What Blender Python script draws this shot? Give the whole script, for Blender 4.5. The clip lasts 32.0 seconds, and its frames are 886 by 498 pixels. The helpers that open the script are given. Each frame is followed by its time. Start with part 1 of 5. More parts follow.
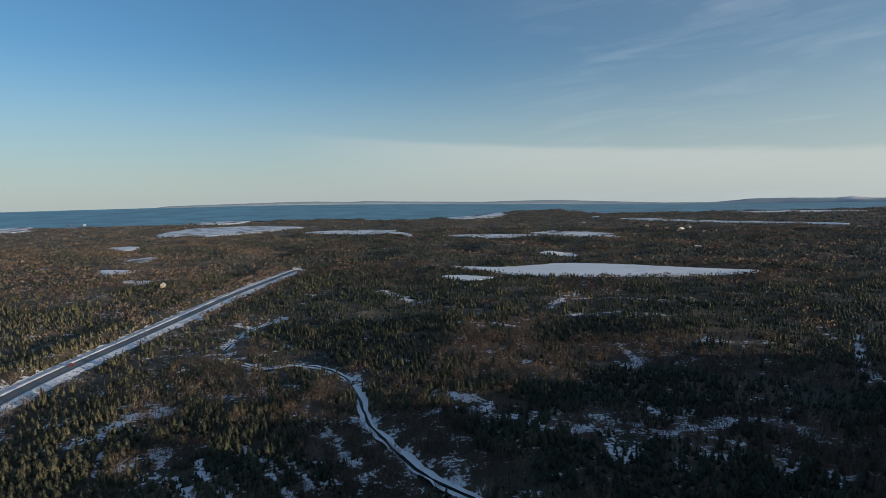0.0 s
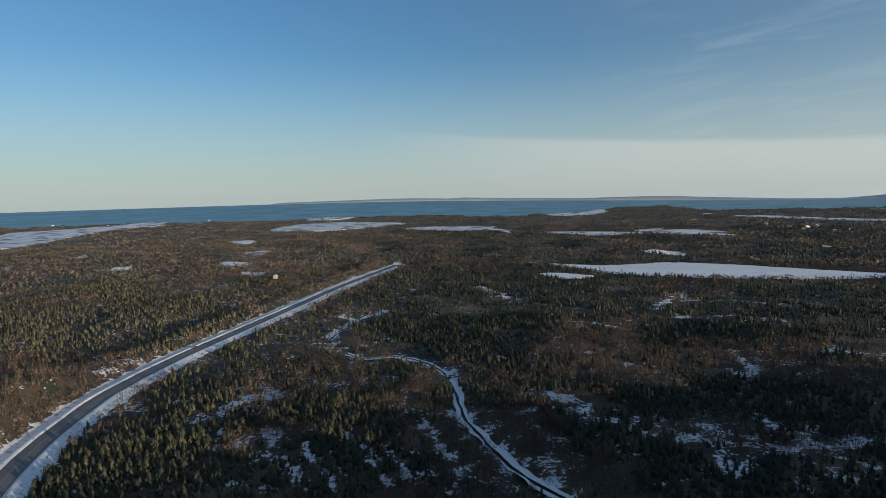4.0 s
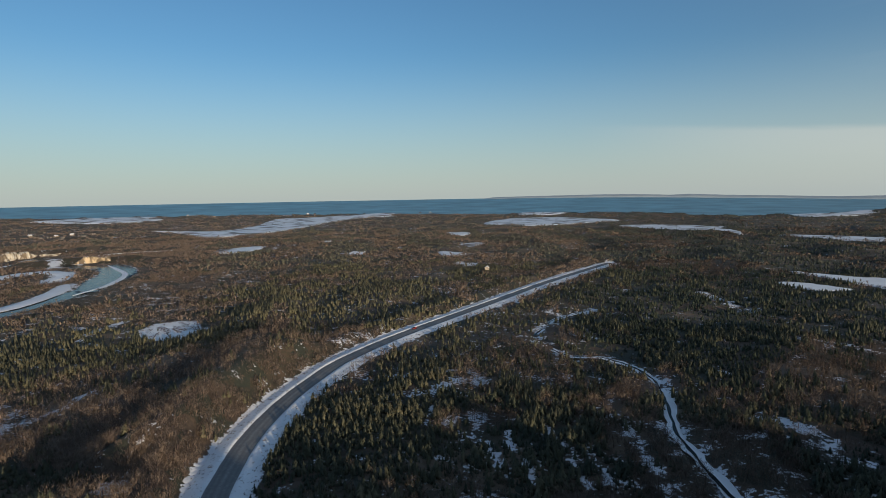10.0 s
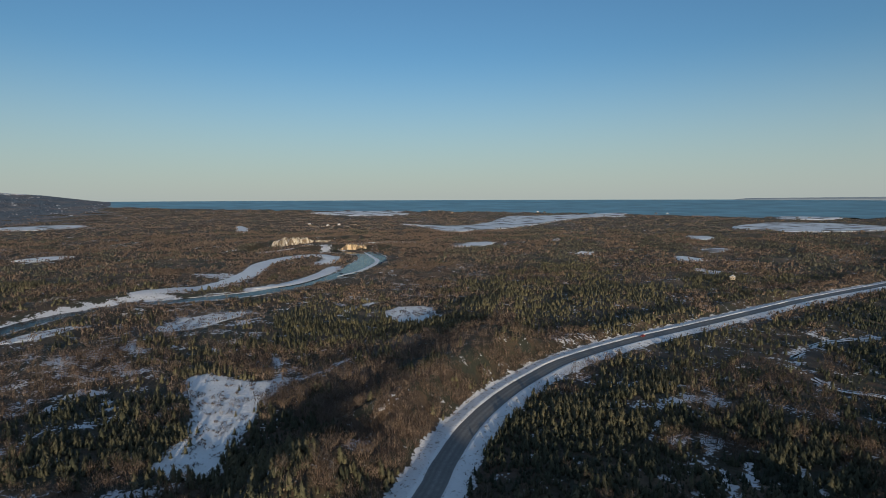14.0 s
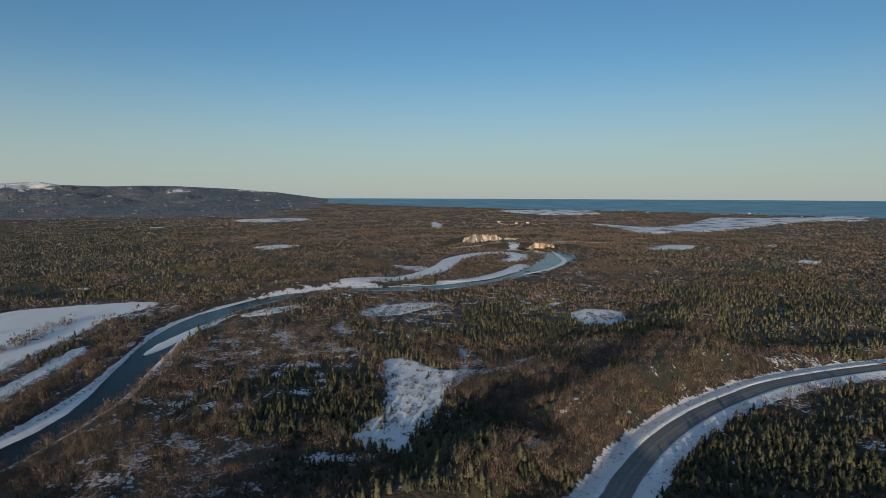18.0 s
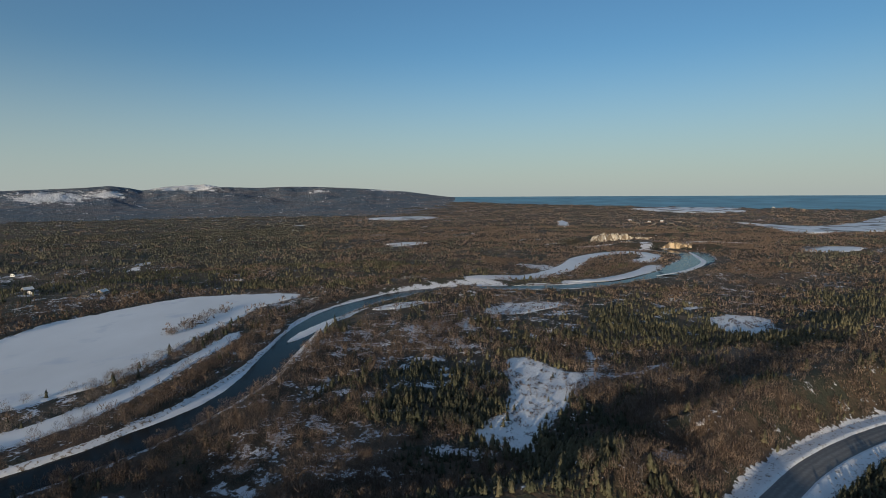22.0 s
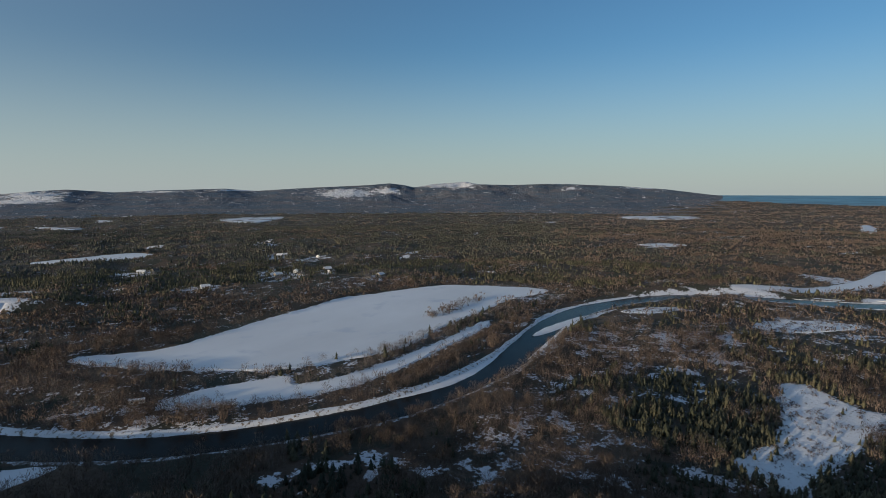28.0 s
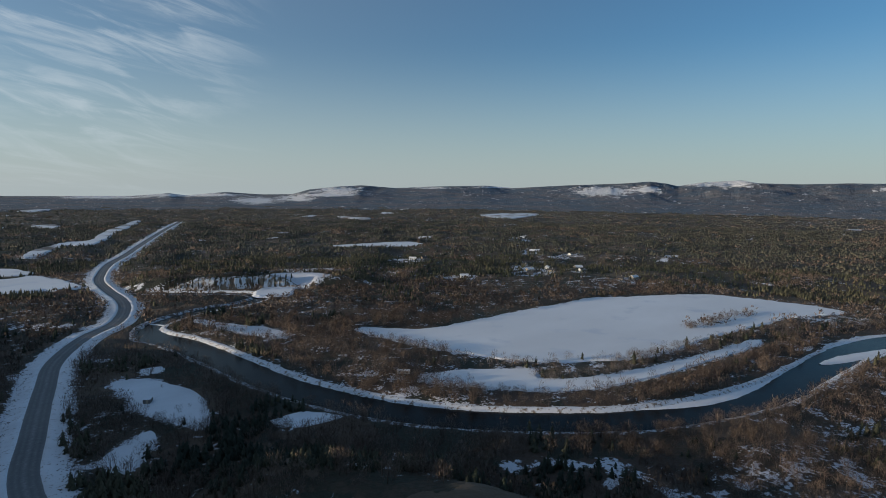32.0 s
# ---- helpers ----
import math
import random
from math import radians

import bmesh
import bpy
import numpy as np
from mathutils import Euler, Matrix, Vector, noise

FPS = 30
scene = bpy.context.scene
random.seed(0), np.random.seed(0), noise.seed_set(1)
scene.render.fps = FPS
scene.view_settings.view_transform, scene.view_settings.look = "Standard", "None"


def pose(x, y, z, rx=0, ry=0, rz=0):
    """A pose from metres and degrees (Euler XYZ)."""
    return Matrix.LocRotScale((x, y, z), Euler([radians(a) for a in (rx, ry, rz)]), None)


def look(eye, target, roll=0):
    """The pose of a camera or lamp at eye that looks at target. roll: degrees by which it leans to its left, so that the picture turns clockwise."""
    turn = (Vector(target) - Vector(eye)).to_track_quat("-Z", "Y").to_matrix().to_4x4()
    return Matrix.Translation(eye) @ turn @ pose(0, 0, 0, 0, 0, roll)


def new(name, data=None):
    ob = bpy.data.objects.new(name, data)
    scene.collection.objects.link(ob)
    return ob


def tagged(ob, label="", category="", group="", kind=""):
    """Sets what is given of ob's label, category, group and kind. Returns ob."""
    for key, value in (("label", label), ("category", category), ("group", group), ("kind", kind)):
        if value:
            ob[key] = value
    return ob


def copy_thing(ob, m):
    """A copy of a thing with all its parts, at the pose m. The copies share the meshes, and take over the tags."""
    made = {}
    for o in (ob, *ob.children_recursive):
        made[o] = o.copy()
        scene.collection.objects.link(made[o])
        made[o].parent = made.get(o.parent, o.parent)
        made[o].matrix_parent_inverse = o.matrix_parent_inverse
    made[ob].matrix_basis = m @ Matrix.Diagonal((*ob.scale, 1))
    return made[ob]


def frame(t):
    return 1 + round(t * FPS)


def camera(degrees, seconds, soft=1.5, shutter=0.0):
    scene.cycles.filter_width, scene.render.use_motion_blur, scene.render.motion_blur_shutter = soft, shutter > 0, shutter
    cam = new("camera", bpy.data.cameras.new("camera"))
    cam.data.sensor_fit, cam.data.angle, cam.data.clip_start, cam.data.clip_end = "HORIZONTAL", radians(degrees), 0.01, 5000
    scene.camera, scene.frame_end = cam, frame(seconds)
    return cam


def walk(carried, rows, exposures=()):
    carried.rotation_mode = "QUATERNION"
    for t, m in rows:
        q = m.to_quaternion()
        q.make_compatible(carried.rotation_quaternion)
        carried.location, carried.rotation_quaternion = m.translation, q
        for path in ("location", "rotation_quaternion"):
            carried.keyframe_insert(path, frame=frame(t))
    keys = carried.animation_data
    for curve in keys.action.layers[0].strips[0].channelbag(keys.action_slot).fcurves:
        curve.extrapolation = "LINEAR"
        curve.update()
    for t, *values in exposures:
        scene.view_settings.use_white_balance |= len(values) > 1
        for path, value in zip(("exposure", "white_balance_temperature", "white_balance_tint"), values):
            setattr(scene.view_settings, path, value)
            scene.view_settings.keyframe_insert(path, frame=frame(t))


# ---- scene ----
cam = camera(76.19, 32.0, soft=0.64)
TINT = 3
# seconds, exposure, white balance
EXPOSE = [(0.0, 0.18, 5690), (9.0, 0.18, 5840), (14.0, 0.04, 5860), (21.0, 0.01, 5860), (28.5, 0.0, 5700), (32.0, 0.03, 5590)]
H = 100.0  # flying height over the ground
PATH = [
    (0.0, -0.00, -5.27, 1.45),
    (0.5, 1.42, -5.36, 1.61),
    (1.0, 2.89, -5.39, 1.57),
    (1.5, 4.17, -5.39, 1.58),
    (2.0, 5.36, -5.39, 1.59),
    (2.5, 6.50, -5.38, 1.63),
    (3.0, 7.66, -5.37, 1.58),
    (3.5, 8.79, -5.38, 1.61),
    (4.0, 9.91, -5.36, 1.64),
    (4.5, 10.97, -5.39, 1.66),
    (6.5, 14.28, -5.44, 1.82),
    (7.0, 15.03, -5.45, 1.88),
    (7.5, 17.02, -5.43, 1.89),
    (8.0, 19.64, -5.38, 1.70),
    (8.5, 22.34, -5.37, 1.53),
    (9.0, 25.16, -5.37, 1.33),
    (9.5, 28.10, -5.39, 1.17),
    (10.0, 31.13, -5.38, 0.99),
    (10.5, 34.09, -5.37, 0.89),
    (11.0, 36.85, -5.35, 0.76),
    (11.5, 39.55, -5.35, 0.73),
    (12.0, 42.44, -5.31, 0.65),
    (12.5, 45.44, -5.29, 0.51),
    (13.0, 48.37, -5.30, 0.53),
    (13.5, 51.29, -5.28, 0.32),
    (14.0, 54.09, -5.29, 0.20),
    (14.5, 56.73, -5.33, 0.02),
    (16.5, 67.07, -5.38, -0.19),
    (17.0, 69.28, -5.38, -0.16),
    (17.5, 71.21, -5.42, -0.14),
    (18.0, 73.05, -5.44, -0.20),
    (18.5, 74.94, -5.47, -0.10),
    (19.0, 76.79, -5.48, 0.06),
    (19.5, 78.39, -5.51, 0.10),
    (20.0, 79.82, -5.54, 0.18),
    (20.5, 81.09, -5.53, 0.28),
    (21.0, 82.17, -5.57, 0.33),
    (21.5, 83.29, -5.59, 0.36),
    (22.0, 85.68, -5.60, 0.35),
    (22.5, 88.41, -5.62, 0.31),
    (23.0, 90.98, -5.60, 0.26),
    (23.5, 93.56, -5.62, 0.21),
    (24.0, 96.09, -5.63, 0.12),
    (24.5, 98.31, -5.62, 0.12),
    (25.0, 100.33, -5.64, 0.12),
    (25.5, 102.51, -5.68, 0.05),
    (26.0, 104.80, -5.70, -0.04),
    (26.5, 107.26, -5.68, -0.11),
    (28.5, 112.29, -5.82, 0.06),
    (29.0, 114.98, -5.83, -0.00),
    (29.5, 118.57, -5.87, -0.10),
    (30.0, 122.66, -5.91, -0.22),
    (30.5, 126.42, -5.97, -0.35),
    (31.0, 129.99, -6.02, -0.51),
    (31.5, 133.21, -6.06, -0.61),
    (32.0, 136.05, -6.14, -0.63),
]
walk(cam, [(t, pose(0, 0, H, 90 + p, r, y)) for t, y, p, r in PATH], [(t, e, k, TINT) for t, e, k in EXPOSE])

# ---- light ----
SUN_AZ, SUN_EL = 118.0, 7.5  # clockwise from +y, above the horizon
world = bpy.data.worlds.new("sky")
scene.world = world
world.use_nodes = True
wn, wl = world.node_tree.nodes, world.node_tree.links
wn.clear()
w_out = wn.new("ShaderNodeOutputWorld")
w_bg = wn.new("ShaderNodeBackground")
w_sky = wn.new("ShaderNodeTexSky")
w_sky.sky_type = "NISHITA"
w_sky.sun_disc = False
w_sky.sun_elevation, w_sky.sun_rotation = radians(SUN_EL), radians(SUN_AZ)
w_sky.altitude, w_sky.air_density, w_sky.dust_density, w_sky.ozone_density = 100, 1.0, 0.35, 3.0
w_bg.inputs["Strength"].default_value = 0.115
w_co = wn.new("ShaderNodeTexCoord")


def sky_dot(way):
    n = wn.new("ShaderNodeVectorMath")
    n.operation = "DOT_PRODUCT"
    n.inputs[1].default_value = way
    wl.new(w_co.outputs["Generated"], n.inputs[0])
    return n.outputs["Value"]


def sky_range(value, a, b, lo=0.0, hi=1.0):
    n = wn.new("ShaderNodeMapRange")
    n.interpolation_type = "SMOOTHSTEP"
    for key, v in (("From Min", a), ("From Max", b), ("To Min", lo), ("To Max", hi)):
        n.inputs[key].default_value = v
    wl.new(value, n.inputs["Value"])
    return n.outputs["Result"]


def sky_math(op, a, b):
    n = wn.new("ShaderNodeMath")
    n.operation = op
    for q, v in enumerate((a, b)):
        if isinstance(v, (int, float)):
            n.inputs[q].default_value = v
        else:
            wl.new(v, n.inputs[q])
    return n.outputs[0]


def sky_way(az, el):
    a, e = radians(az), radians(el)
    return (-math.sin(a) * math.cos(e), math.cos(a) * math.cos(e), math.sin(e))


def streaks(az, slant, along, across, detail=6, bend=0.6):
    """Noise drawn out along lines that slant down to the right, for clouds round an azimuth."""
    c, q = math.cos(radians(slant)), math.sin(radians(slant))
    rx, ry = math.cos(radians(az)), math.sin(radians(az))
    join = wn.new("ShaderNodeCombineXYZ")
    wl.new(sky_math("MULTIPLY", sky_dot((c * rx, c * ry, -q)), along), join.inputs[0])
    wl.new(sky_math("MULTIPLY", sky_dot((q * rx, q * ry, c)), across), join.inputs[1])
    n = wn.new("ShaderNodeTexNoise")
    n.inputs["Scale"].default_value, n.inputs["Detail"].default_value, n.inputs["Roughness"].default_value, n.inputs["Distortion"].default_value = 1.0, detail, 0.6, bend
    wl.new(join.outputs[0], n.inputs["Vector"])
    return n.outputs["Fac"]


def sky_mix(fac, below, colour):
    n = wn.new("ShaderNodeMix")
    n.data_type = "RGBA"
    n.inputs[7].default_value = (*colour, 1)
    wl.new(fac, n.inputs[0])
    wl.new(below, n.inputs[6])
    return n.outputs[2]


w_sep = wn.new("ShaderNodeSeparateXYZ")
wl.new(w_co.outputs["Generated"], w_sep.inputs[0])
w_z = w_sep.outputs["Z"]
# even haze low over the horizon, all round
w_now = sky_mix(sky_range(w_z, -0.03, 0.25, 0.80, 0.0), w_sky.outputs["Color"], (3.82, 3.9, 3.72))
# a thin veil that thickens towards the sun
w_veil = sky_range(sky_dot((math.sin(radians(SUN_AZ)), math.cos(radians(SUN_AZ)), 0.25)), -0.75, 0.45, 0.0, 0.15)
w_now = sky_mix(w_veil, w_now, (5.7, 5.5, 5.2))
# a long level cloud sheet to the north-east: a clear upper edge, thinning downwards
w_q = sky_math("ADD", w_z, sky_math("MULTIPLY", sky_dot((1, 0, 0)), 0.063))
w_q = sky_math("ADD", w_q, sky_math("MULTIPLY", sky_math("SUBTRACT", streaks(-10, 0, 3.0, 14.0), 0.5), 0.022))
w_sheet = sky_math("MULTIPLY", sky_range(w_q, 0.0985, 0.086), sky_range(w_q, -0.01, 0.086, 0.12, 1.0))
w_sheet = sky_math("MULTIPLY", w_sheet, sky_range(sky_dot(sky_way(-26, 5)), 0.70, 0.97, 0.0, 0.36))
w_now = sky_mix(w_sheet, w_now, (5.9, 5.2, 4.4))
# faint level wisps above it
w_wisp = sky_math("MULTIPLY", sky_range(streaks(-25, -4, 4.0, 30.0), 0.46, 0.78), sky_range(sky_dot(sky_way(-32, 9)), 0.86, 0.99, 0.0, 0.17))
w_now = sky_mix(w_wisp, w_now, (5.6, 5.4, 5.2))
# slanting mares' tails to the south-west
w_tail = sky_math("MULTIPLY", sky_range(streaks(164, 16, 6.5, 34.0, 7, 0.9), 0.44, 0.72), sky_range(sky_dot(sky_way(169, 14)), 0.955, 0.996, 0.0, 0.42))
w_now = sky_mix(w_tail, w_now, (5.8, 5.6, 5.4))
w_tail2 = sky_math("MULTIPLY", sky_range(streaks(164, 6, 3.5, 36.0, 6, 0.5), 0.46, 0.74), sky_range(sky_dot(sky_way(172, 7)), 0.93, 0.995, 0.0, 0.26))
w_now = sky_mix(w_tail2, w_now, (5.7, 5.5, 5.2))
wl.new(w_now, w_bg.inputs["Color"])
wl.new(w_bg.outputs["Background"], w_out.inputs["Surface"])

sun_data = bpy.data.lights.new("sun", "SUN")
sun_data.energy, sun_data.angle, sun_data.color = 4.5, radians(0.5), (1.0, 0.74, 0.48)
sun = new("sun", sun_data)
sa, se = radians(SUN_AZ), radians(SUN_EL)
sun_way = Vector((math.sin(sa) * math.cos(se), math.cos(sa) * math.cos(se), math.sin(se)))
sun.matrix_world = look(sun_way * 500, (0, 0, 0))

rng = np.random.default_rng(7)


# ---- small tools ----
def smooth01(t):
    t = np.clip(t, 0, 1)
    return t * t * (3 - 2 * t)


WAVES = np.random.default_rng(3).uniform(0, 2 * np.pi, (40, 3))


def waves(x, y, size, octaves=4, seed=0):
    """Cheap smooth noise of about -1 to 1 with features of the given size in metres."""
    total, gain = 0.0, 1.0
    for o in range(octaves):
        k = 2 * np.pi / (size * 0.55**o)
        for j in range(4):
            a, b, c = WAVES[(seed * 5 + o * 4 + j) % 40]
            total = total + gain * np.sin(k * (0.7 + 0.12 * c) * (x * np.cos(a) + y * np.sin(a)) + b + 1.3 * np.sin(0.6 * k * (y * np.cos(a) - x * np.sin(a)) + c))
        gain *= 0.55
    return total / 4.2


def stands(x, y, size, seed):
    """Two random numbers that hold over patches of about that size, with wandering edges."""
    u = (x + 0.30 * size * waves(x, y, 0.8 * size, 2, seed)) / size
    v = (y + 0.30 * size * waves(x, y, 0.8 * size, 2, seed + 1)) / size
    gu, gv = np.floor(u), np.floor(v)
    best, one, two = np.full(x.shape, 99.0), np.zeros(x.shape), np.zeros(x.shape)
    for i in (-1, 0, 1):
        for j in (-1, 0, 1):
            a, b = gu + i, gv + j
            h = [np.modf(np.abs(np.sin(a * p + b * q + seed * 17.3)) * 43758.5)[0] for p, q in ((12.99, 78.23), (39.35, 11.13), (73.16, 52.24), (26.65, 91.57))]
            d = (a + h[0] - u) ** 2 + (b + h[1] - v) ** 2
            near = d < best
            best, one, two = np.where(near, d, best), np.where(near, h[2], one), np.where(near, h[3], two)
    return one, two


def spline(points, step=4.0, closed=False):
    """Points every step metres or so along a Catmull-Rom curve."""
    p = np.asarray(points, float)
    p = np.vstack([p[-1], p, p[:2]]) if closed else np.vstack([2 * p[0] - p[1], p, 2 * p[-1] - p[-2]])
    rows = []
    for a, b, c, d in zip(p[:-3], p[1:-2], p[2:-1], p[3:]):
        n = max(2, int(np.linalg.norm(c[:2] - b[:2]) / step))
        t = np.arange(n)[:, None] / n
        rows.append(0.5 * (2 * b + (c - a) * t + (2 * a - 5 * b + 4 * c - d) * t**2 + (3 * b - a - 3 * c + d) * t**3))
    if not closed:
        rows.append(p[-2][None])
    return np.vstack(rows)


def ground_z(x, y):
    """Height of the bare land: level near by, rising slowly far out so that it meets the sky."""
    r = np.hypot(x, y)
    az = np.degrees(np.arctan2(-x, y))
    az = np.where(az < -100, az + 360, az)
    t = np.clip((r - 2200.0) / 2600.0, 0, 1)
    d1 = 0.0058 + 0.0155 * smooth01((22 - az) / 52) + 0.0125 * smooth01((az - 125) / 45)
    d0, m0, m1 = H / 2200.0, -H / 2200.0**2 * 2600.0, -0.004
    dep = (2 * t**3 - 3 * t**2 + 1) * d0 + (t**3 - 2 * t**2 + t) * m0 + (-2 * t**3 + 3 * t**2) * d1 + (t**3 - t**2) * m1
    return np.where(r > 2200.0, H - r * dep, 0.0)


def line_distance(x, y, line, reach):
    """Distance to a polyline, the same point's index along it and side (left positive), up to reach."""
    best = np.full(x.shape, float(reach))
    side = np.zeros(x.shape)
    near = np.nonzero((x > line[:, 0].min() - reach) & (x < line[:, 0].max() + reach) & (y > line[:, 1].min() - reach) & (y < line[:, 1].max() + reach))[0]
    if not len(near):
        return best, side
    px, py = x[near], y[near]
    b, s = best[near], side[near]
    for (ax, ay), (bx, by) in zip(line[:-1, :2], line[1:, :2]):
        sel = np.nonzero((px > min(ax, bx) - reach) & (px < max(ax, bx) + reach) & (py > min(ay, by) - reach) & (py < max(ay, by) + reach))[0]
        if not len(sel):
            continue
        dx, dy = bx - ax, by - ay
        qx, qy = px[sel], py[sel]
        t = np.clip(((qx - ax) * dx + (qy - ay) * dy) / (dx * dx + dy * dy + 1e-9), 0, 1)
        d = np.hypot(qx - ax - t * dx, qy - ay - t * dy)
        less = d < b[sel]
        b[sel[less]] = d[less]
        s[sel[less]] = np.sign(dx * (qy[less] - ay) - dy * (qx[less] - ax))
    best[near], side[near] = b, s
    return best, side


def inside_distance(x, y, loop, reach=40.0):
    """Signed distance to a closed outline: positive inside."""
    d, _ = line_distance(x, y, np.vstack([loop, loop[:1]]), reach)
    box = np.nonzero((x > loop[:, 0].min()) & (x < loop[:, 0].max()) & (y > loop[:, 1].min()) & (y < loop[:, 1].max()))[0]
    odd = np.zeros(len(box), bool)
    px, py = x[box], y[box]
    for (ax, ay), (bx, by) in zip(loop, np.roll(loop, -1, 0)):
        if ay == by:
            continue
        odd ^= ((ay > py) != (by > py)) & (px < (bx - ax) * (py - ay) / (by - ay) + ax)
    sign = -np.ones(x.shape)
    sign[box[odd]] = 1
    return d * sign


def mesh_from(name, verts, faces, material, smooth=False, fields=(), normals=None):
    """A mesh from arrays; faces is an n x 3 or n x 4 array. fields: (name, value per vertex)."""
    me = bpy.data.meshes.new(name)
    verts, faces = np.asarray(verts, np.float32), np.asarray(faces, np.int32)
    n, k = faces.shape
    me.vertices.add(len(verts))
    me.vertices.foreach_set("co", verts.ravel())
    me.loops.add(n * k)
    me.loops.foreach_set("vertex_index", faces.ravel())
    me.polygons.add(n)
    me.polygons.foreach_set("loop_start", np.arange(0, n * k, k, dtype=np.int32))
    if smooth:
        me.polygons.foreach_set("use_smooth", np.ones(n, bool))
    for field, value in fields:
        me.attributes.new(field, "FLOAT", "POINT").data.foreach_set("value", np.asarray(value, np.float32))
    me.materials.append(material)
    if normals is not None:
        # soft crowns: twigs and needles take the light like the round of the whole crown
        me.polygons.foreach_set("use_smooth", np.ones(n, bool))
        me.attributes.new("custom_normal", "FLOAT_VECTOR", "POINT").data.foreach_set("vector", np.asarray(normals, np.float32).ravel())
    me.update()
    me.validate()
    return me


def outward(v, f, centre, lean, g, jitter):
    """Turns every face away from the tree's heart; a soft normal for each corner."""
    way = (v - centre) * lean
    way /= np.linalg.norm(way, axis=1, keepdims=True) + 1e-6
    face = np.cross(v[f[:, 1]] - v[f[:, 0]], v[f[:, 2]] - v[f[:, 0]])
    mean = way[f].mean(1)
    flip = (face * mean).sum(1) < 0
    f = np.where(flip[:, None], f[:, ::-1], f)
    soft = way + g.normal(0, jitter, way.shape)
    return v, f, soft / np.linalg.norm(soft, axis=1, keepdims=True)


def part(name, bm, material, parent, label=""):
    """Links a bmesh, or a finished mesh, as one object under a thing."""
    if isinstance(bm, bmesh.types.BMesh):
        me = bpy.data.meshes.new(name)
        bm.to_mesh(me)
        bm.free()
        me.materials.append(material)
    else:
        me = bm
    ob = new(name, me)
    ob.parent = parent
    return tagged(ob, label) if label else ob


def box(bm, size, at=(0, 0, 0), turn=0.0, bevel=0.0):
    """Adds a box to a bmesh: full sizes, centre and turn about z in degrees."""
    made = bmesh.ops.create_cube(bm, size=1, matrix=pose(*at, 0, 0, turn) @ Matrix.Diagonal((*size, 1)))["verts"]
    if bevel:
        bmesh.ops.bevel(bm, geom=list({e for v in made for e in v.link_edges}), offset=bevel, segments=1, affect="EDGES")
    return bm


# ---- materials ----
def material(name, rough=0.8, metal=0.0):
    m = bpy.data.materials.new(name)
    m.use_nodes = True
    b = m.node_tree.nodes["Principled BSDF"]
    b.inputs["Roughness"].default_value, b.inputs["Metallic"].default_value = rough, metal
    return m, m.node_tree.nodes, m.node_tree.links, b


def noise_node(nodes, links, scale, detail=4, stretch=None, rough=0.55):
    co = nodes.new("ShaderNodeTexCoord")
    n = nodes.new("ShaderNodeTexNoise")
    n.inputs["Scale"].default_value, n.inputs["Detail"].default_value, n.inputs["Roughness"].default_value = scale, detail, rough
    if stretch:
        mp = nodes.new("ShaderNodeMapping")
        mp.inputs["Scale"].default_value = stretch
        links.new(co.outputs["Object"], mp.inputs["Vector"])
        links.new(mp.outputs["Vector"], n.inputs["Vector"])
    else:
        links.new(co.outputs["Object"], n.inputs["Vector"])
    return n.outputs["Fac"]


def ramp(nodes, links, fac, lo, hi, a=0.0, b=1.0):
    m = nodes.new("ShaderNodeMapRange")
    m.inputs["From Min"].default_value, m.inputs["From Max"].default_value = lo, hi
    m.inputs["To Min"].default_value, m.inputs["To Max"].default_value = a, b
    links.new(fac, m.inputs["Value"])
    return m.outputs["Result"]


def blend(nodes, links, fac, a, b):
    m = nodes.new("ShaderNodeMix")
    m.data_type = "RGBA"
    links.new(fac, m.inputs[0])
    for i, c in ((6, a), (7, b)):
        if isinstance(c, tuple):
            m.inputs[i].default_value = (*c, 1)
        else:
            links.new(c, m.inputs[i])
    return m.outputs[2]


def sums(nodes, links, op, a, b):
    m = nodes.new("ShaderNodeMath")
    m.operation = op
    for i, v in enumerate((a, b)):
        if isinstance(v, (int, float)):
            m.inputs[i].default_value = v
        else:
            links.new(v, m.inputs[i])
    return m.outputs[0]


def bump(nodes, links, shader, height, strength=0.5, distance=0.3):
    n = nodes.new("ShaderNodeBump")
    n.inputs["Strength"].default_value, n.inputs["Distance"].default_value = strength, distance
    links.new(height, n.inputs["Height"])
    links.new(n.outputs["Normal"], shader.inputs["Normal"])


def field(nodes, name):
    n = nodes.new("ShaderNodeAttribute")
    n.attribute_name = name
    return n.outputs["Fac"]


def snow_material(name, tone=(0.80, 0.81, 0.84), dirt=(0.50, 0.47, 0.43), dirty=0.62, grain=0.25, drift=0.02, rough_ground=0.5):
    m, n, l, b = material(name, 0.6)
    big = noise_node(n, l, drift, 6, (1.0, 1.9, 1.0))
    fine = noise_node(n, l, grain, 5)
    c = blend(n, l, ramp(n, l, big, 0.35, 0.7), tone, tuple(0.86 * v for v in tone))
    c = blend(n, l, ramp(n, l, fine, dirty, dirty + 0.12), c, dirt)
    l.new(c, b.inputs["Base Color"])
    bump(n, l, b, sums(n, l, "ADD", big, fine), 0.5 + 0.25 * (rough_ground > 1), rough_ground)
    return m


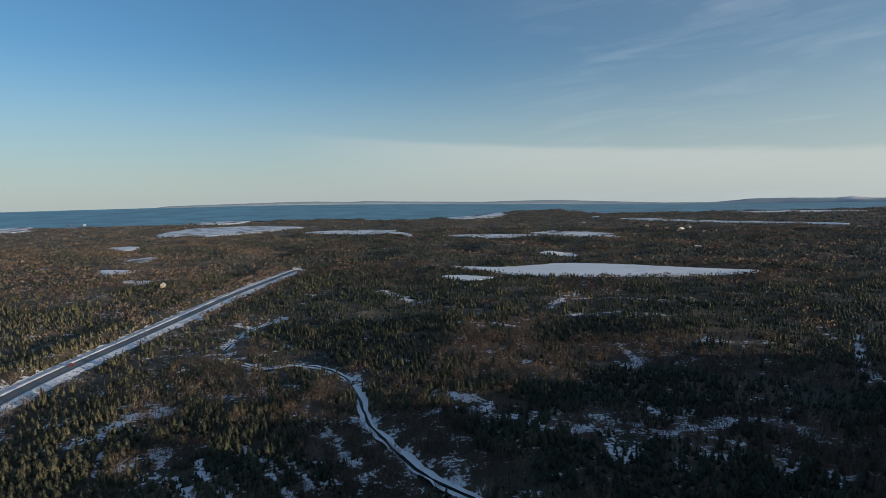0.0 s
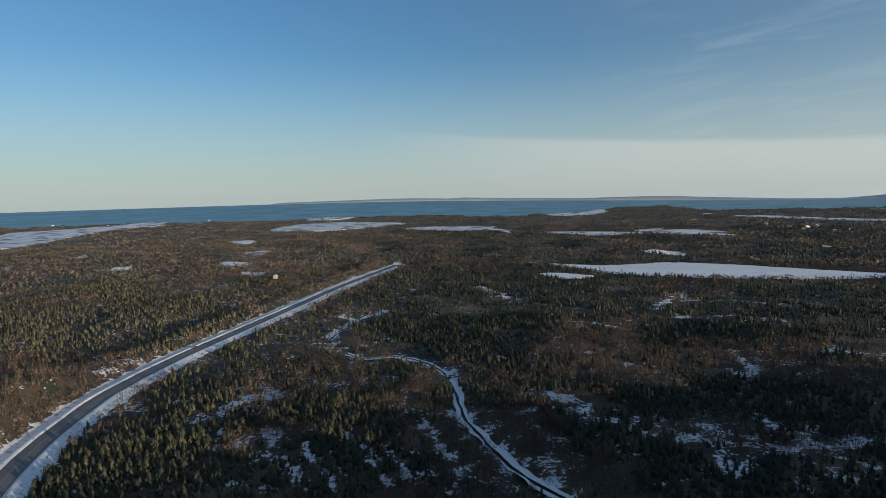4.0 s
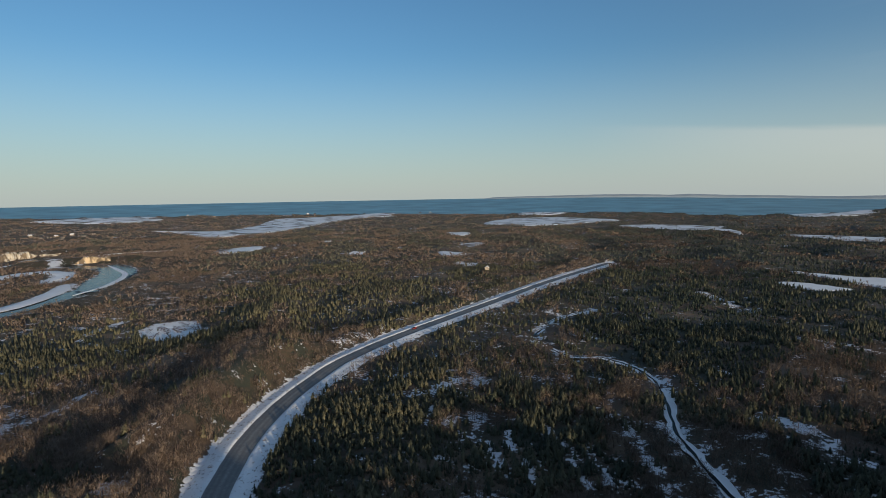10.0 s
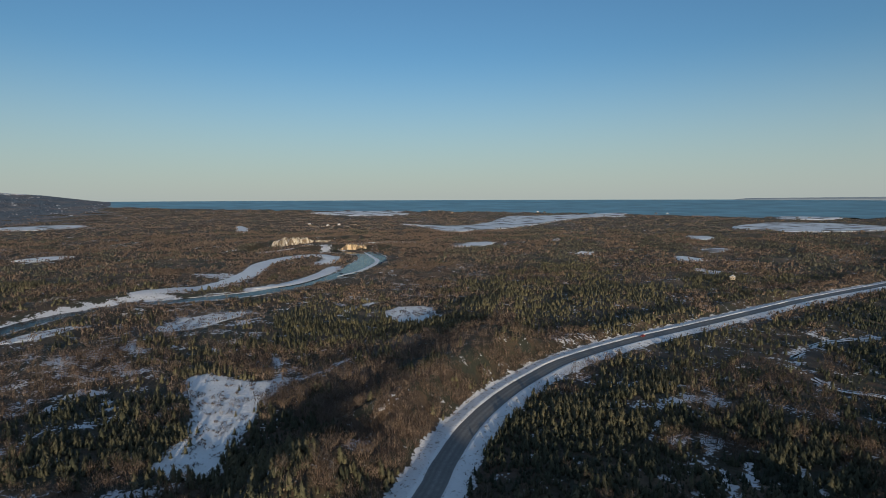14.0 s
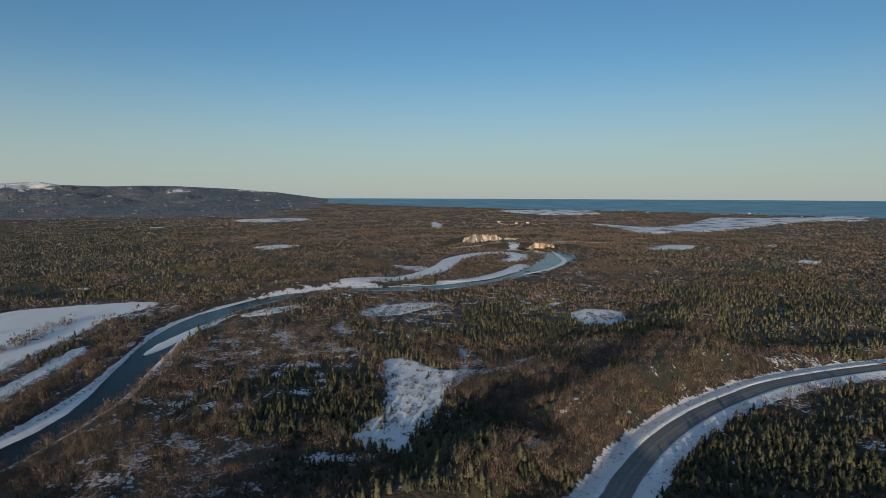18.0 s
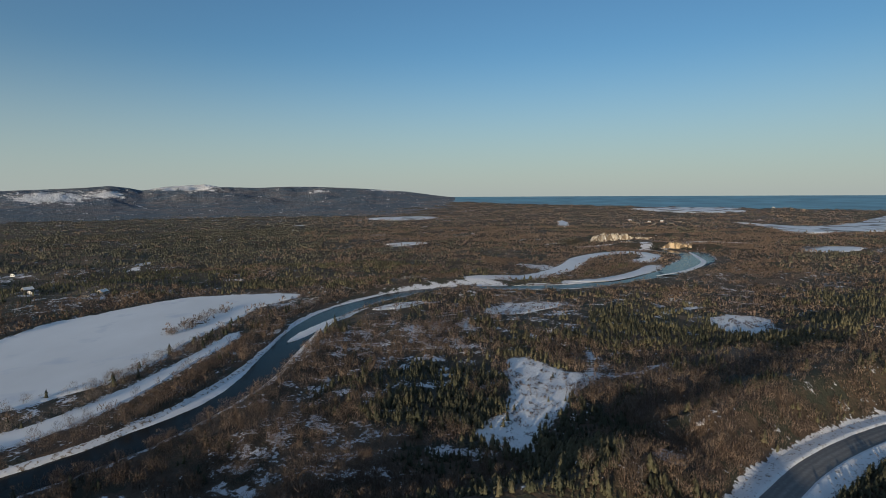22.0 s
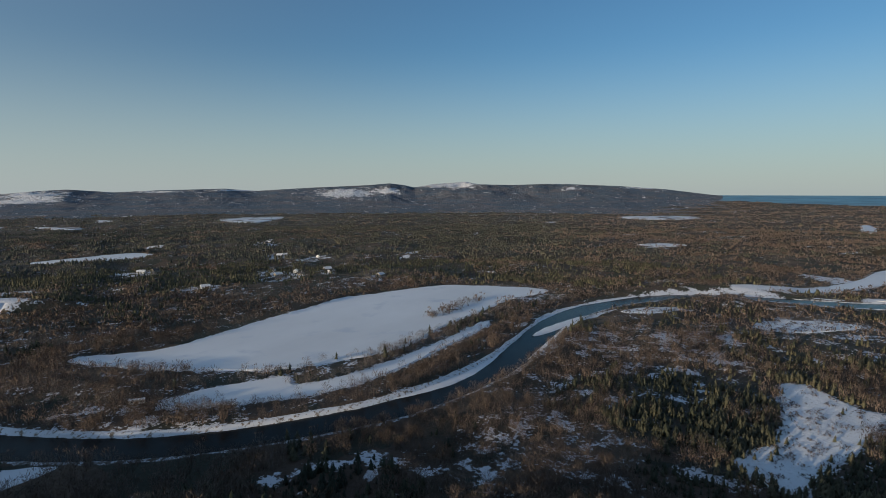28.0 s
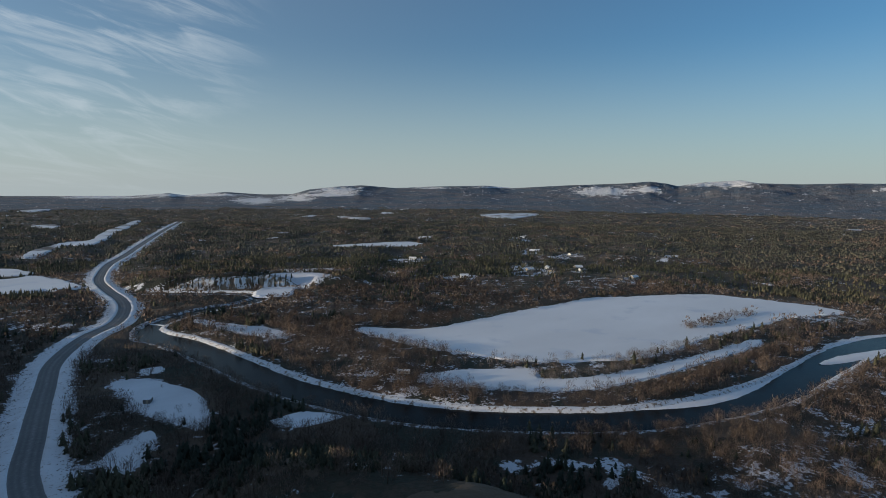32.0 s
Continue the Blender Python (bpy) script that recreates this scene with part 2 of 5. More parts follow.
SNOW = snow_material("snow_cover", dirty=0.72)
SNOW_ICE = snow_material("snow_on_ice", (0.86, 0.87, 0.89), (0.66, 0.69, 0.75), 0.58, 0.03, 0.008, 0.35)
SNOW_FAR = snow_material("patchy_snow", (0.78, 0.80, 0.84), (0.10, 0.075, 0.055), 0.50, 0.016, 0.006)
SNOW_ROAD = snow_material("roadside_snow", (0.80, 0.81, 0.84), (0.20, 0.15, 0.10), 0.59, 0.75, 0.05)
SNOW_BANK = snow_material("river_bank_snow", (0.76, 0.77, 0.80), (0.20, 0.15, 0.10), 0.53, 0.5, 0.05)
NEAR_BANK = snow_material("grassy_bank", (0.66, 0.66, 0.69), (0.085, 0.062, 0.042), 0.42, 0.4, 0.05)
SNOW_BOG = snow_material("bog_snow", (0.86, 0.87, 0.90), (0.30, 0.25, 0.19), 0.62, 0.7, 0.05, 1.2)


def ground_material():
    m, n, l, b = material("forest_floor", 0.9)
    big, mid, fine = noise_node(n, l, 0.012, 5), noise_node(n, l, 0.09, 5), noise_node(n, l, 0.55, 4)
    soil = blend(n, l, ramp(n, l, mid, 0.35, 0.65), (0.045, 0.036, 0.024), (0.10, 0.066, 0.042))
    soil = blend(n, l, ramp(n, l, fine, 0.4, 0.7), soil, (0.035, 0.036, 0.020))
    # moss, heath and dead grass by patches of two sizes
    for size, share, tone in ((0.016, 0.62, (0.085, 0.058, 0.040)), (0.045, 0.70, (0.030, 0.036, 0.024)), (0.030, 0.80, (0.135, 0.098, 0.066))):
        patch = n.new("ShaderNodeTexVoronoi")
        patch.inputs["Scale"].default_value = size
        where = n.new("ShaderNodeTexCoord")
        shake = n.new("ShaderNodeVectorMath")
        shake.operation = "ADD"
        l.new(where.outputs["Object"], shake.inputs[0])
        wobble = n.new("ShaderNodeTexNoise")
        wobble.inputs["Scale"].default_value, wobble.inputs["Detail"].default_value = 2.2 * size, 5
        l.new(where.outputs["Object"], wobble.inputs["Vector"])
        push = n.new("ShaderNodeVectorMath")
        push.operation = "SCALE"
        push.inputs["Scale"].default_value = 1.1 / size
        l.new(wobble.outputs["Color"], push.inputs[0])
        l.new(push.outputs[0], shake.inputs[1])
        l.new(shake.outputs[0], patch.inputs["Vector"])
        pick = n.new("ShaderNodeSeparateColor")
        l.new(patch.outputs["Color"], pick.inputs[0])
        soil = blend(n, l, ramp(n, l, pick.outputs[0], share, share + 0.06, 0.0, 0.8), soil, tone)
    cover = sums(n, l, "ADD", field(n, "snow"), sums(n, l, "MULTIPLY", sums(n, l, "SUBTRACT", sums(n, l, "ADD", sums(n, l, "MULTIPLY", mid, 0.7), sums(n, l, "MULTIPLY", fine, 0.6)), 0.65), 3.2))
    white = blend(n, l, ramp(n, l, big, 0.3, 0.7), (0.74, 0.75, 0.79), (0.66, 0.67, 0.72))
    l.new(blend(n, l, ramp(n, l, cover, 0.42, 0.62), soil, white), b.inputs["Base Color"])
    bump(n, l, b, sums(n, l, "ADD", mid, fine), 0.8, 1.0)
    return m


GROUND = ground_material()


def asphalt_material():
    m, n, l, b = material("asphalt", 0.75)
    fine, patch = noise_node(n, l, 0.9, 7), noise_node(n, l, 0.03, 5)
    c = blend(n, l, ramp(n, l, patch, 0.35, 0.7), (0.105, 0.108, 0.112), (0.150, 0.150, 0.148))
    c = blend(n, l, ramp(n, l, fine, 0.55, 0.8), c, (0.20, 0.195, 0.19))
    # salt-dusted strips between the wheel tracks
    c = blend(n, l, sums(n, l, "MULTIPLY", field(n, "dust"), ramp(n, l, fine, 0.3, 0.65, 0.25, 1.0)), c, (0.27, 0.265, 0.26))
    l.new(c, b.inputs["Base Color"])
    bump(n, l, b, fine, 0.25, 0.05)
    return m


ASPHALT = asphalt_material()


def water_material(name, deep, ripple, strength, ior=1.13, rough=0.10):
    m, n, l, b = material(name, rough)
    big, fine = noise_node(n, l, ripple * 0.12, 4), noise_node(n, l, ripple, 5, (1.0, 2.2, 1.0))
    l.new(blend(n, l, ramp(n, l, big, 0.35, 0.7), deep, tuple(1.7 * v for v in deep)), b.inputs["Base Color"])
    b.inputs["IOR"].default_value = ior
    bump(n, l, b, sums(n, l, "ADD", fine, big), strength, 0.4)
    return m


RIVER_WATER = water_material("river_water", (0.010, 0.010, 0.009), 0.5, 0.22, 1.13)
SEA_WATER = water_material("sea_water", (0.110, 0.210, 0.268), 0.05, 0.6, 1.14, 0.40)


def leaf_material(name, dark, light, warm=None, rough=0.75):
    """Foliage or twigs: tone varies from piece to piece and with each tree's tint, painted sun or shade included."""
    m, n, l, b = material(name, rough)
    geo = n.new("ShaderNodeNewGeometry")
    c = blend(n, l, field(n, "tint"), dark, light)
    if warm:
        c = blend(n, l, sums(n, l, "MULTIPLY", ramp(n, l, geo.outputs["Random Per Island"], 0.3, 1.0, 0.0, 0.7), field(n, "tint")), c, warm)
    c = blend(n, l, ramp(n, l, noise_node(n, l, 0.9, 3), 0.35, 0.75, 0.0, 0.5), c, tuple(0.6 * v for v in dark))
    l.new(c, b.inputs["Base Color"])
    b.inputs["Specular IOR Level"].default_value = 0.2
    return m


NEEDLES = leaf_material("spruce_needles", (0.040, 0.049, 0.035), (0.130, 0.122, 0.074), (0.168, 0.145, 0.092))
TWIGS = leaf_material("bare_twigs", (0.118, 0.090, 0.074), (0.250, 0.184, 0.146), (0.31, 0.252, 0.200))
# far spruces: needle colour blued a little to put in the haze
HAZY_NEEDLES = leaf_material("hazy_spruce_needles", (0.045, 0.052, 0.042), (0.118, 0.114, 0.085), (0.155, 0.136, 0.100))
BARK = leaf_material("grey_bark", (0.10, 0.085, 0.07), (0.22, 0.20, 0.18))


def plain_material(name, colour, rough=0.7, vary=0.25, scale=1.5, metal=0.0):
    m, n, l, b = material(name, rough, metal)
    f = noise_node(n, l, scale, 5)
    l.new(blend(n, l, ramp(n, l, f, 0.3, 0.7), colour, tuple((1 - vary) * v for v in colour)), b.inputs["Base Color"])
    bump(n, l, b, f, 0.2, 0.05)
    return m



# ---- plan: lines of the road, river and streams ----
ROAD_LINE = spline([(-213, 806), (-219, 736), (-229, 599), (-231, 483), (-233, 394), (-234, 321), (-229, 259), (-220, 225), (-207, 189),
                    (-188, 152), (-166, 121), (-150, 102), (-118, 58), (-80, -6), (-48, -80), (-28, -150), (-24, -218), (-33, -268), (-47, -330),
                    (-58, -372), (-82, -420), (-108, -452), (-126, -497), (-135, -542), (-138, -592), (-144, -653), (-156, -703), (-187, -795),
                    (-231, -890), (-310, -1073), (-432, -1349), (-527, -1553), (-556, -1615)], 5.0)
RIVER_LINE = spline([(-1130, 470), (-1010, 452), (-930, 455), (-868, 462), (-790, 440), (-735, 392), (-668, 318), (-620, 245), (-592, 190), (-590, 130),
                     (-600, 92), (-603, 54), (-574, 8), (-524, -36), (-463, -64), (-414, -72), (-366, -76), (-314, -82), (-268, -95), (-230, -113),
                     (-200, -138), (-172, -168), (-150, -208), (-136, -262), (-131, -325), (-126, -372), (-118, -404), (-130, -434), (-172, -458),
                     (-212, -464), (-234, -482), (-226, -512), (-179, -552), (-149, -592), (-128, -622), (-85, -640), (-20, -650), (60, -690)], 5.0)
RIVER_HALF = 10.0
STREAM_LINE = spline([(30, 160), (4, 184), (-9, 199), (-24, 224), (-37, 248), (-45, 281), (-55, 308), (-72, 329), (-93, 340), (-110, 334), (-129, 347),
                      (-149, 368), (-152, 398), (-155, 433), (-140, 480)], 4.0)
# frozen lakes, ponds and open fields, as outlines on the plan
LOOPS = {}


def outline(key, *points):
    LOOPS[key] = points


outline("frozen_lake", (10, 807), (73, 781), (122, 791), (173, 807), (245, 778), (334, 717), (385, 685), (316, 663), (210, 667), (121, 693), (81, 716), (41, 769))
outline("frozen_pond", (-3, 700), (16, 712), (57, 685), (28, 666))
outline("coastal_flat", (-912, 1806), (-965, 2130), (-789, 2250), (-529, 2104), (-572, 1901), (-661, 1714), (-796, 1721))
outline("pond_a", (-528, 859), (-501, 859), (-465, 844), (-482, 805))
outline("pond_b", (-563, 1005), (-544, 1057), (-524, 977))
outline("pond_c", (-780, 1320), (-716, 1318), (-697, 1231))
outline("pond_d", (-954, 720), (-941, 812), (-878, 735), (-892, 687))
outline("river_mouth", (-1766, 1092), (-1524, 1140), (-1615, 1366), (-1967, 1804), (-1907, 1971), (-1808, 2396), (-1710, 2289), (-1630, 1825), (-1381, 1345), (-1288, 1089), (-1314, 963), (-1571, 1058))
outline("flat_a", (-2809, 1187), (-2775, 1438), (-2503, 1583), (-2420, 1341))
outline("frozen_field", (-229, -324), (-264, -292), (-305, -286), (-369, -283), (-418, -277), (-456, -275), (-483, -258), (-551, -218), (-569, -174), (-573, -133), (-566, -102), (-511, -126), (-464, -134), (-391, -146), (-338, -149), (-304, -161), (-265, -190), (-251, -212), (-241, -240), (-232, -272))
outline("river_meadow", (-192, -214), (-213, -213), (-248, -185), (-238, -173), (-263, -155), (-301, -142), (-354, -131), (-408, -123), (-403, -116), (-337, -125), (-286, -134), (-248, -146), (-224, -163), (-207, -186))
outline("bog_a", (-72, -312), (-84, -312), (-97, -281), (-95, -253), (-86, -232), (-78, -247), (-72, -265), (-73, -292))
outline("bog_b", (-48, -227), (-56, -234), (-68, -241), (-64, -227), (-51, -211))
outline("bog_c", (-110, -218), (-125, -217), (-134, -202), (-122, -202), (-113, -206))
outline("bog_d", (-89, -328), (-99, -326), (-98, -317), (-90, -318))
outline("oxbow_pond", (-233, -492), (-282, -542), (-308, -553), (-321, -504), (-303, -488), (-278, -500), (-255, -469))
outline("flat_b", (-34, -744), (-81, -734), (-102, -742), (-123, -662), (-120, -635), (-87, -643), (-30, -668))
outline("flat_c", (-42, -850), (-91, -817), (-102, -762), (-75, -764), (-38, -788))
outline("creek_flat", (-117, -932), (-142, -1024), (-207, -1139), (-243, -1151), (-321, -1368), (-471, -1709), (-452, -1631), (-296, -1244), (-232, -1083), (-187, -1072), (-139, -955))
outline("bluff_meadow", (-253, -631), (-330, -619), (-382, -589), (-364, -573), (-310, -583))
outline("pond_e", (-530, -817), (-598, -813), (-675, -795), (-661, -740), (-594, -744))
outline("pond_f", (-1630, -1480), (-1867, -1387), (-1497, -1230))
outline("pond_g", (-1072, -1623), (-1100, -1490), (-1040, -1442))
outline("lit_bank", (-155, -428), (-167, -399), (-183, -371), (-186, -343), (-176, -340), (-165, -366), (-156, -402))
outline("open_bog", (-329, 64), (-330, 75), (-311, 86), (-301, 93), (-295, 103), (-283, 94), (-264, 81), (-247, 72), (-234, 62), (-220, 54), (-209, 49), (-211, 39), (-225, 31), (-238, 36), (-249, 46), (-278, 56))
outline("bog_e", (-418, 240), (-432, 270), (-413, 282), (-376, 266), (-371, 248), (-377, 236))
outline("bog_f", (-192, 87), (-201, 98), (-199, 105), (-190, 99), (-187, 88))
outline("bog_g", (-482, 76), (-501, 108), (-495, 145), (-462, 105), (-460, 77))
outline("gravel_bar", (-488, -24), (-511, -5), (-519, 21), (-491, 0))
outline("flat_d", (670, 2129), (775, 1869), (999, 1625), (1082, 1514), (1060, 1600), (860, 1850), (740, 2140))
outline("flat_e", (1248, 2427), (1536, 2314), (1675, 2252), (1640, 2330), (1400, 2460))
outline("flat_f", (224, 1400), (348, 1298), (392, 1256), (380, 1330), (280, 1430))
outline("flat_g", (-384, 1650), (-176, 1618), (-86, 1456), (-130, 1640), (-300, 1720))
outline("river_pool", (-672, 322), (-740, 362), (-812, 420), (-872, 452), (-905, 495), (-828, 478), (-767, 438), (-706, 380), (-657, 332))
outline("beach_a", (26, 2593), (177, 2722), (270, 2836), (281, 2674), (110, 2455))
outline("beach_b", (-1112, 2595), (-1021, 2643), (-918, 2648), (-922, 2504), (-1034, 2441))
outline("beach_c", (-1766, 2251), (-1720, 2274), (-1647, 2237), (-1629, 2125))
outline("flat_h", (-423, 1755), (-263, 1806), (-145, 1698), (-197, 1565), (-356, 1650))
outline("flat_i", (-8, 1451), (108, 1450), (241, 1380), (127, 1343))
outline("flat_j", (228, 1471), (332, 1477), (413, 1356), (288, 1342))
outline("flat_k", (-2288, -138), (-2436, 25), (-2362, 149), (-2156, 22))
outline("flat_l", (-2821, 1191), (-2809, 1498), (-2642, 1635), (-2562, 1336))
outline("flat_m", (-318, -2527), (-436, -2673), (-436, -2620), (-350, -2463))
outline("pond_h", (-227, -1627), (-275, -1643), (-248, -1522))
outline("flat_n", (-2739, -837), (-2806, -766), (-2862, -650), (-2663, -705))
outline("flat_o", (-507, -2752), (-636, -2876), (-581, -2720))
outline("pond_k", (-1119, -28), (-1161, 11), (-1138, 50), (-1098, 10))
outline("cut_line", (-1960, 560), (-1952, 576), (-1640, 490), (-1645, 478))
outline("yard_a", (-552, -447), (-558, -436), (-572, -431), (-595, -446), (-606, -459), (-596, -466), (-580, -472))
outline("yard_b", (-512, -414), (-519, -403), (-533, -397), (-556, -413), (-569, -427), (-559, -435), (-543, -442))
outline("yard_c", (-538, -398), (-542, -389), (-553, -386), (-584, -405), (-605, -424), (-598, -430), (-584, -435))
outline("yard_d", (-577, -378), (-581, -369), (-592, -365), (-617, -378), (-630, -390), (-623, -396), (-609, -401))
outline("yard_e", (-468, -586), (-483, -566), (-506, -555), (-530, -577), (-542, -597), (-522, -612), (-497, -625))
outline("yard_f", (-420, -449), (-435, -432), (-455, -420), (-470, -431), (-475, -440), (-458, -454), (-436, -467))
outline("yard_g", (-691, -541), (-696, -527), (-713, -522), (-755, -550), (-781, -574), (-770, -583), (-748, -588))
outline("yard_h", (-672, -492), (-689, -469), (-718, -455), (-748, -471), (-762, -484), (-738, -503), (-706, -519))
outline("yard_i", (-556, -305), (-562, -295), (-575, -289), (-597, -298), (-608, -307), (-599, -315), (-584, -322))
outline("yard_j", (-855, -701), (-861, -681), (-886, -677), (-940, -714), (-969, -744), (-954, -755), (-924, -761))
YARDS = [k for k in LOOPS if k.startswith("yard")]
ISLE = spline([(-415, -173), (-445, -171), (-470, -159), (-518, -153), (-502, -144), (-444, -150), (-410, -161)], 4.0, True)
OUTLINES = {k: spline(v, max(4.0, 0.008 * math.hypot(*v[0])), True) for k, v in LOOPS.items() if k not in YARDS}
YARD_LOOPS = [spline(LOOPS[k], 5.0, True) for k in YARDS]
BOGGY = {"open_bog", "bog_a", "bog_b", "bog_c", "bog_d", "bog_e", "bog_f", "bog_g", "gravel_bar", "lit_bank", "bluff_meadow"}
SMOOTH = {"bog_a", "bog_b", "bog_c", "bog_d", "lit_bank"}
# lines of snow under thin trees: half width and strength
SNOW_LINES = []


def snow_line(half, power, *points):
    SNOW_LINES.append((spline(points), half, power))


snow_line(6.0, 0.9, (-4, 276), (10, 266), (23, 247), (36, 240), (50, 230), (66, 227), (68, 208))
snow_line(4.0, 1.0, (-292, 100), (-295, 116), (-301, 132), (-307, 148))
snow_line(2.2, 0.95, (-122, 224), (-110, 207), (-97, 196), (-86, 182))
snow_line(2.0, 0.95, (-98, 211), (-87, 197), (-71, 179))
snow_line(1.6, 0.95, (-102, 203), (-91, 188), (-82, 177))
snow_line(1.8, 0.95, (-56, 239), (-44, 220), (-32, 202))
snow_line(2.0, 0.95, (-119, 203), (-110, 202), (-102, 200))
snow_line(1.5, 0.95, (-86, 226), (-69, 206), (-54, 186))
snow_line(3.0, 0.95, (-196, 241), (-180, 253), (-166, 265), (-156, 271))
snow_line(3.0, 0.95, (94, 262), (96, 249), (99, 238), (111, 252))
snow_line(3.0, 0.95, (96, 232), (101, 228), (114, 232), (129, 239))
snow_line(3.5, 0.95, (95, 199), (106, 205), (113, 208))
snow_line(4.0, 0.95, (102, 332), (106, 327), (117, 338))
snow_line(3.0, 0.95, (48, 335), (58, 341))
snow_line(3.0, 0.95, (-36, 341), (-25, 338))
snow_line(5.0, 0.95, (94, 498), (108, 524), (131, 538), (168, 534), (204, 509))
snow_line(5.0, 0.95, (105, 465), (146, 463), (172, 448))
snow_line(7.0, 0.95, (-67, 601), (-34, 550), (-17, 535))
snow_line(4.0, 0.95, (8, 431), (29, 438), (52, 424))
snow_line(4.0, 0.95, (169, 365), (187, 349))
snow_line(5.0, 0.95, (134, 584), (131, 553))
snow_line(3.0, 0.95, (278, 377), (246, 328), (221, 286))
snow_line(3.0, 0.95, (260, 382), (256, 367))
snow_line(5.0, 0.95, (-272, -16), (-282, -2), (-282, 15))
snow_line(3.5, 0.95, (-320, 0), (-341, 14), (-334, 24))
snow_line(3.0, 0.95, (-322, 23), (-285, 25))
snow_line(4.0, 0.95, (-213, 9), (-212, 22), (-208, 32))
snow_line(4.0, 0.95, (-187, 78), (-192, 90), (-195, 102))
snow_line(2.0, 0.95, (-349, 120), (-321, 112), (-292, 101))
snow_line(3.0, 0.95, (-448, 218), (-471, 255))
snow_line(3.0, 0.95, (-382, 54), (-422, 46), (-443, 75))
snow_line(4.0, 0.95, (-490, -15), (-504, 5), (-520, 36))
snow_line(3.0, 0.95, (-214, -28), (-217, -22))
snow_line(3.0, 0.95, (-188, -64), (-183, -52), (-176, -62))
snow_line(3.0, 0.95, (-181, -88), (-175, -73))
snow_line(3.5, 0.95, (-275, -69), (-269, -47), (-279, -28))
snow_line(5.0, 0.95, (-164, -150), (-176, -142), (-182, -129))
snow_line(3.5, 0.95, (-103, -147), (-115, -154), (-132, -158))
snow_line(3.0, 0.95, (-115, -141), (-121, -151))
snow_line(4.5, 0.95, (-152, -122), (-168, -114), (-174, -99))
snow_line(3.0, 0.95, (-178, -116), (-182, -97), (-168, -91))
snow_line(6.0, 0.95, (-267, -83), (-271, -68), (-278, -52), (-292, -43))
snow_line(3.0, 0.95, (-136, -190), (-149, -182))
snow_line(4.0, 0.95, (-36, -219), (-42, -224))
snow_line(4.0, 0.95, (-46, -488), (-75, -466), (-103, -437), (-114, -411))
# thin birches over snow, and yards and lanes about the cottages
snow_line(4.0, 0.9, (117, 238), (125, 244), (141, 237), (152, 214))
snow_line(5.0, 0.85, (-178, 206), (-162, 220), (-150, 242), (-148, 257))
snow_line(2.0, 0.95, (-80, 221), (-65, 204))
snow_line(2.0, 0.95, (-62, 210), (-51, 197))
snow_line(2.0, 0.95, (-57, 246), (-48, 233))
snow_line(2.0, 0.95, (-38, 212), (-30, 199))
snow_line(6.0, 0.8, (112, 366), (120, 345))
snow_line(4.0, 0.95, (-181, 60), (-191, 74), (-200, 87))
snow_line(4.0, 0.95, (-230, -28), (-223, -19))
snow_line(6.0, 0.85, (-454, 80), (-470, 113))
TRACK = spline([(-369, 338), (-327, 294), (-307, 261), (-279, 239), (-251, 207), (-228, 174)], 4.0)
# low crests in place of a terrace edge, sited and raised to throw shade
TERRACES = [spline([(-400, 370), (-345, 265), (-305, 190), (-262, 142)], 6.0), spline([(-275, 238), (-238, 180), (-210, 134), (-184, 93), (-162, 54), (-147, 16), (-138, -20), (-120, -70), (-102, -120), (-86, -152)], 6.0)]
# unseen ridge added beside the flying place to shade the near woods
SHADE_RIDGE = spline([(40, -600), (22, -460), (22, -330), (30, -220), (46, -120), (70, -20), (112, 70), (165, 140), (235, 200), (325, 252)], 12.0)
SHADE_RIDGE_Y, SHADE_RIDGE_TOP = [-600, -460, -380, -320, -220, -120, 0, 70, 140, 250], [16, 17, 27, 31, 37, 40, 39, 38, 33, 27]
# clay bluffs over the river, high ground on their right hand side
BLUFFS = [(spline([(-1100, 372), (-1150, 440), (-1172, 506), (-1178, 575)], 8.0)[::-1], 13.0), (spline([(-985, 462), (-972, 488), (-948, 508)], 6.0)[::-1], 9.0),
          (spline([(-168, -574), (-199, -552), (-224, -534), (-256, -519), (-285, -498)], 5.0)[::-1], 10.0), (spline([(-620, 130), (-655, 175), (-662, 60), (-655, 20)][2:] + [(-640, -20)], 8.0)[::-1], 5.0)]
# frozen side waters: half width and line
ICE_LINES = [(13.0, spline([(-630, 84), (-661, 154), (-705, 198), (-760, 234), (-849, 281), (-906, 346), (-912, 390), (-850, 392), (-790, 345)], 6.0)),
             (6.0, spline([(-1020, 330), (-1050, 400), (-1085, 470), (-1090, 540), (-1080, 600)], 6.0)), (9.0, spline([(-618, 190), (-632, 240), (-684, 300), (-742, 345)], 6.0))]
COAST_AZ = [-46, -37.7, -31.5, -22.5, -15.4, -9.9, -3.7, 4.9, 10.5, 18.5, 25.9, 36.2, 53.2, 64.2, 78.6, 86.4, 96]
COAST_R = [3300, 3240, 2960, 2890, 2810, 3100, 2730, 2520, 2806, 2830, 2760, 2930, 3160, 3250, 3566, 3920, 4700]


def azimuth(x, y):
    a = np.degrees(np.arctan2(-x, y))
    return np.where(a < -100, a + 360, a)


def coast(az):
    return np.interp(az, COAST_AZ, COAST_R, 9000, 9000) + 40 * np.sin(az * 2.3) * np.sin(az * 0.9 + 1) + 18 * np.sin(az * 7.1)


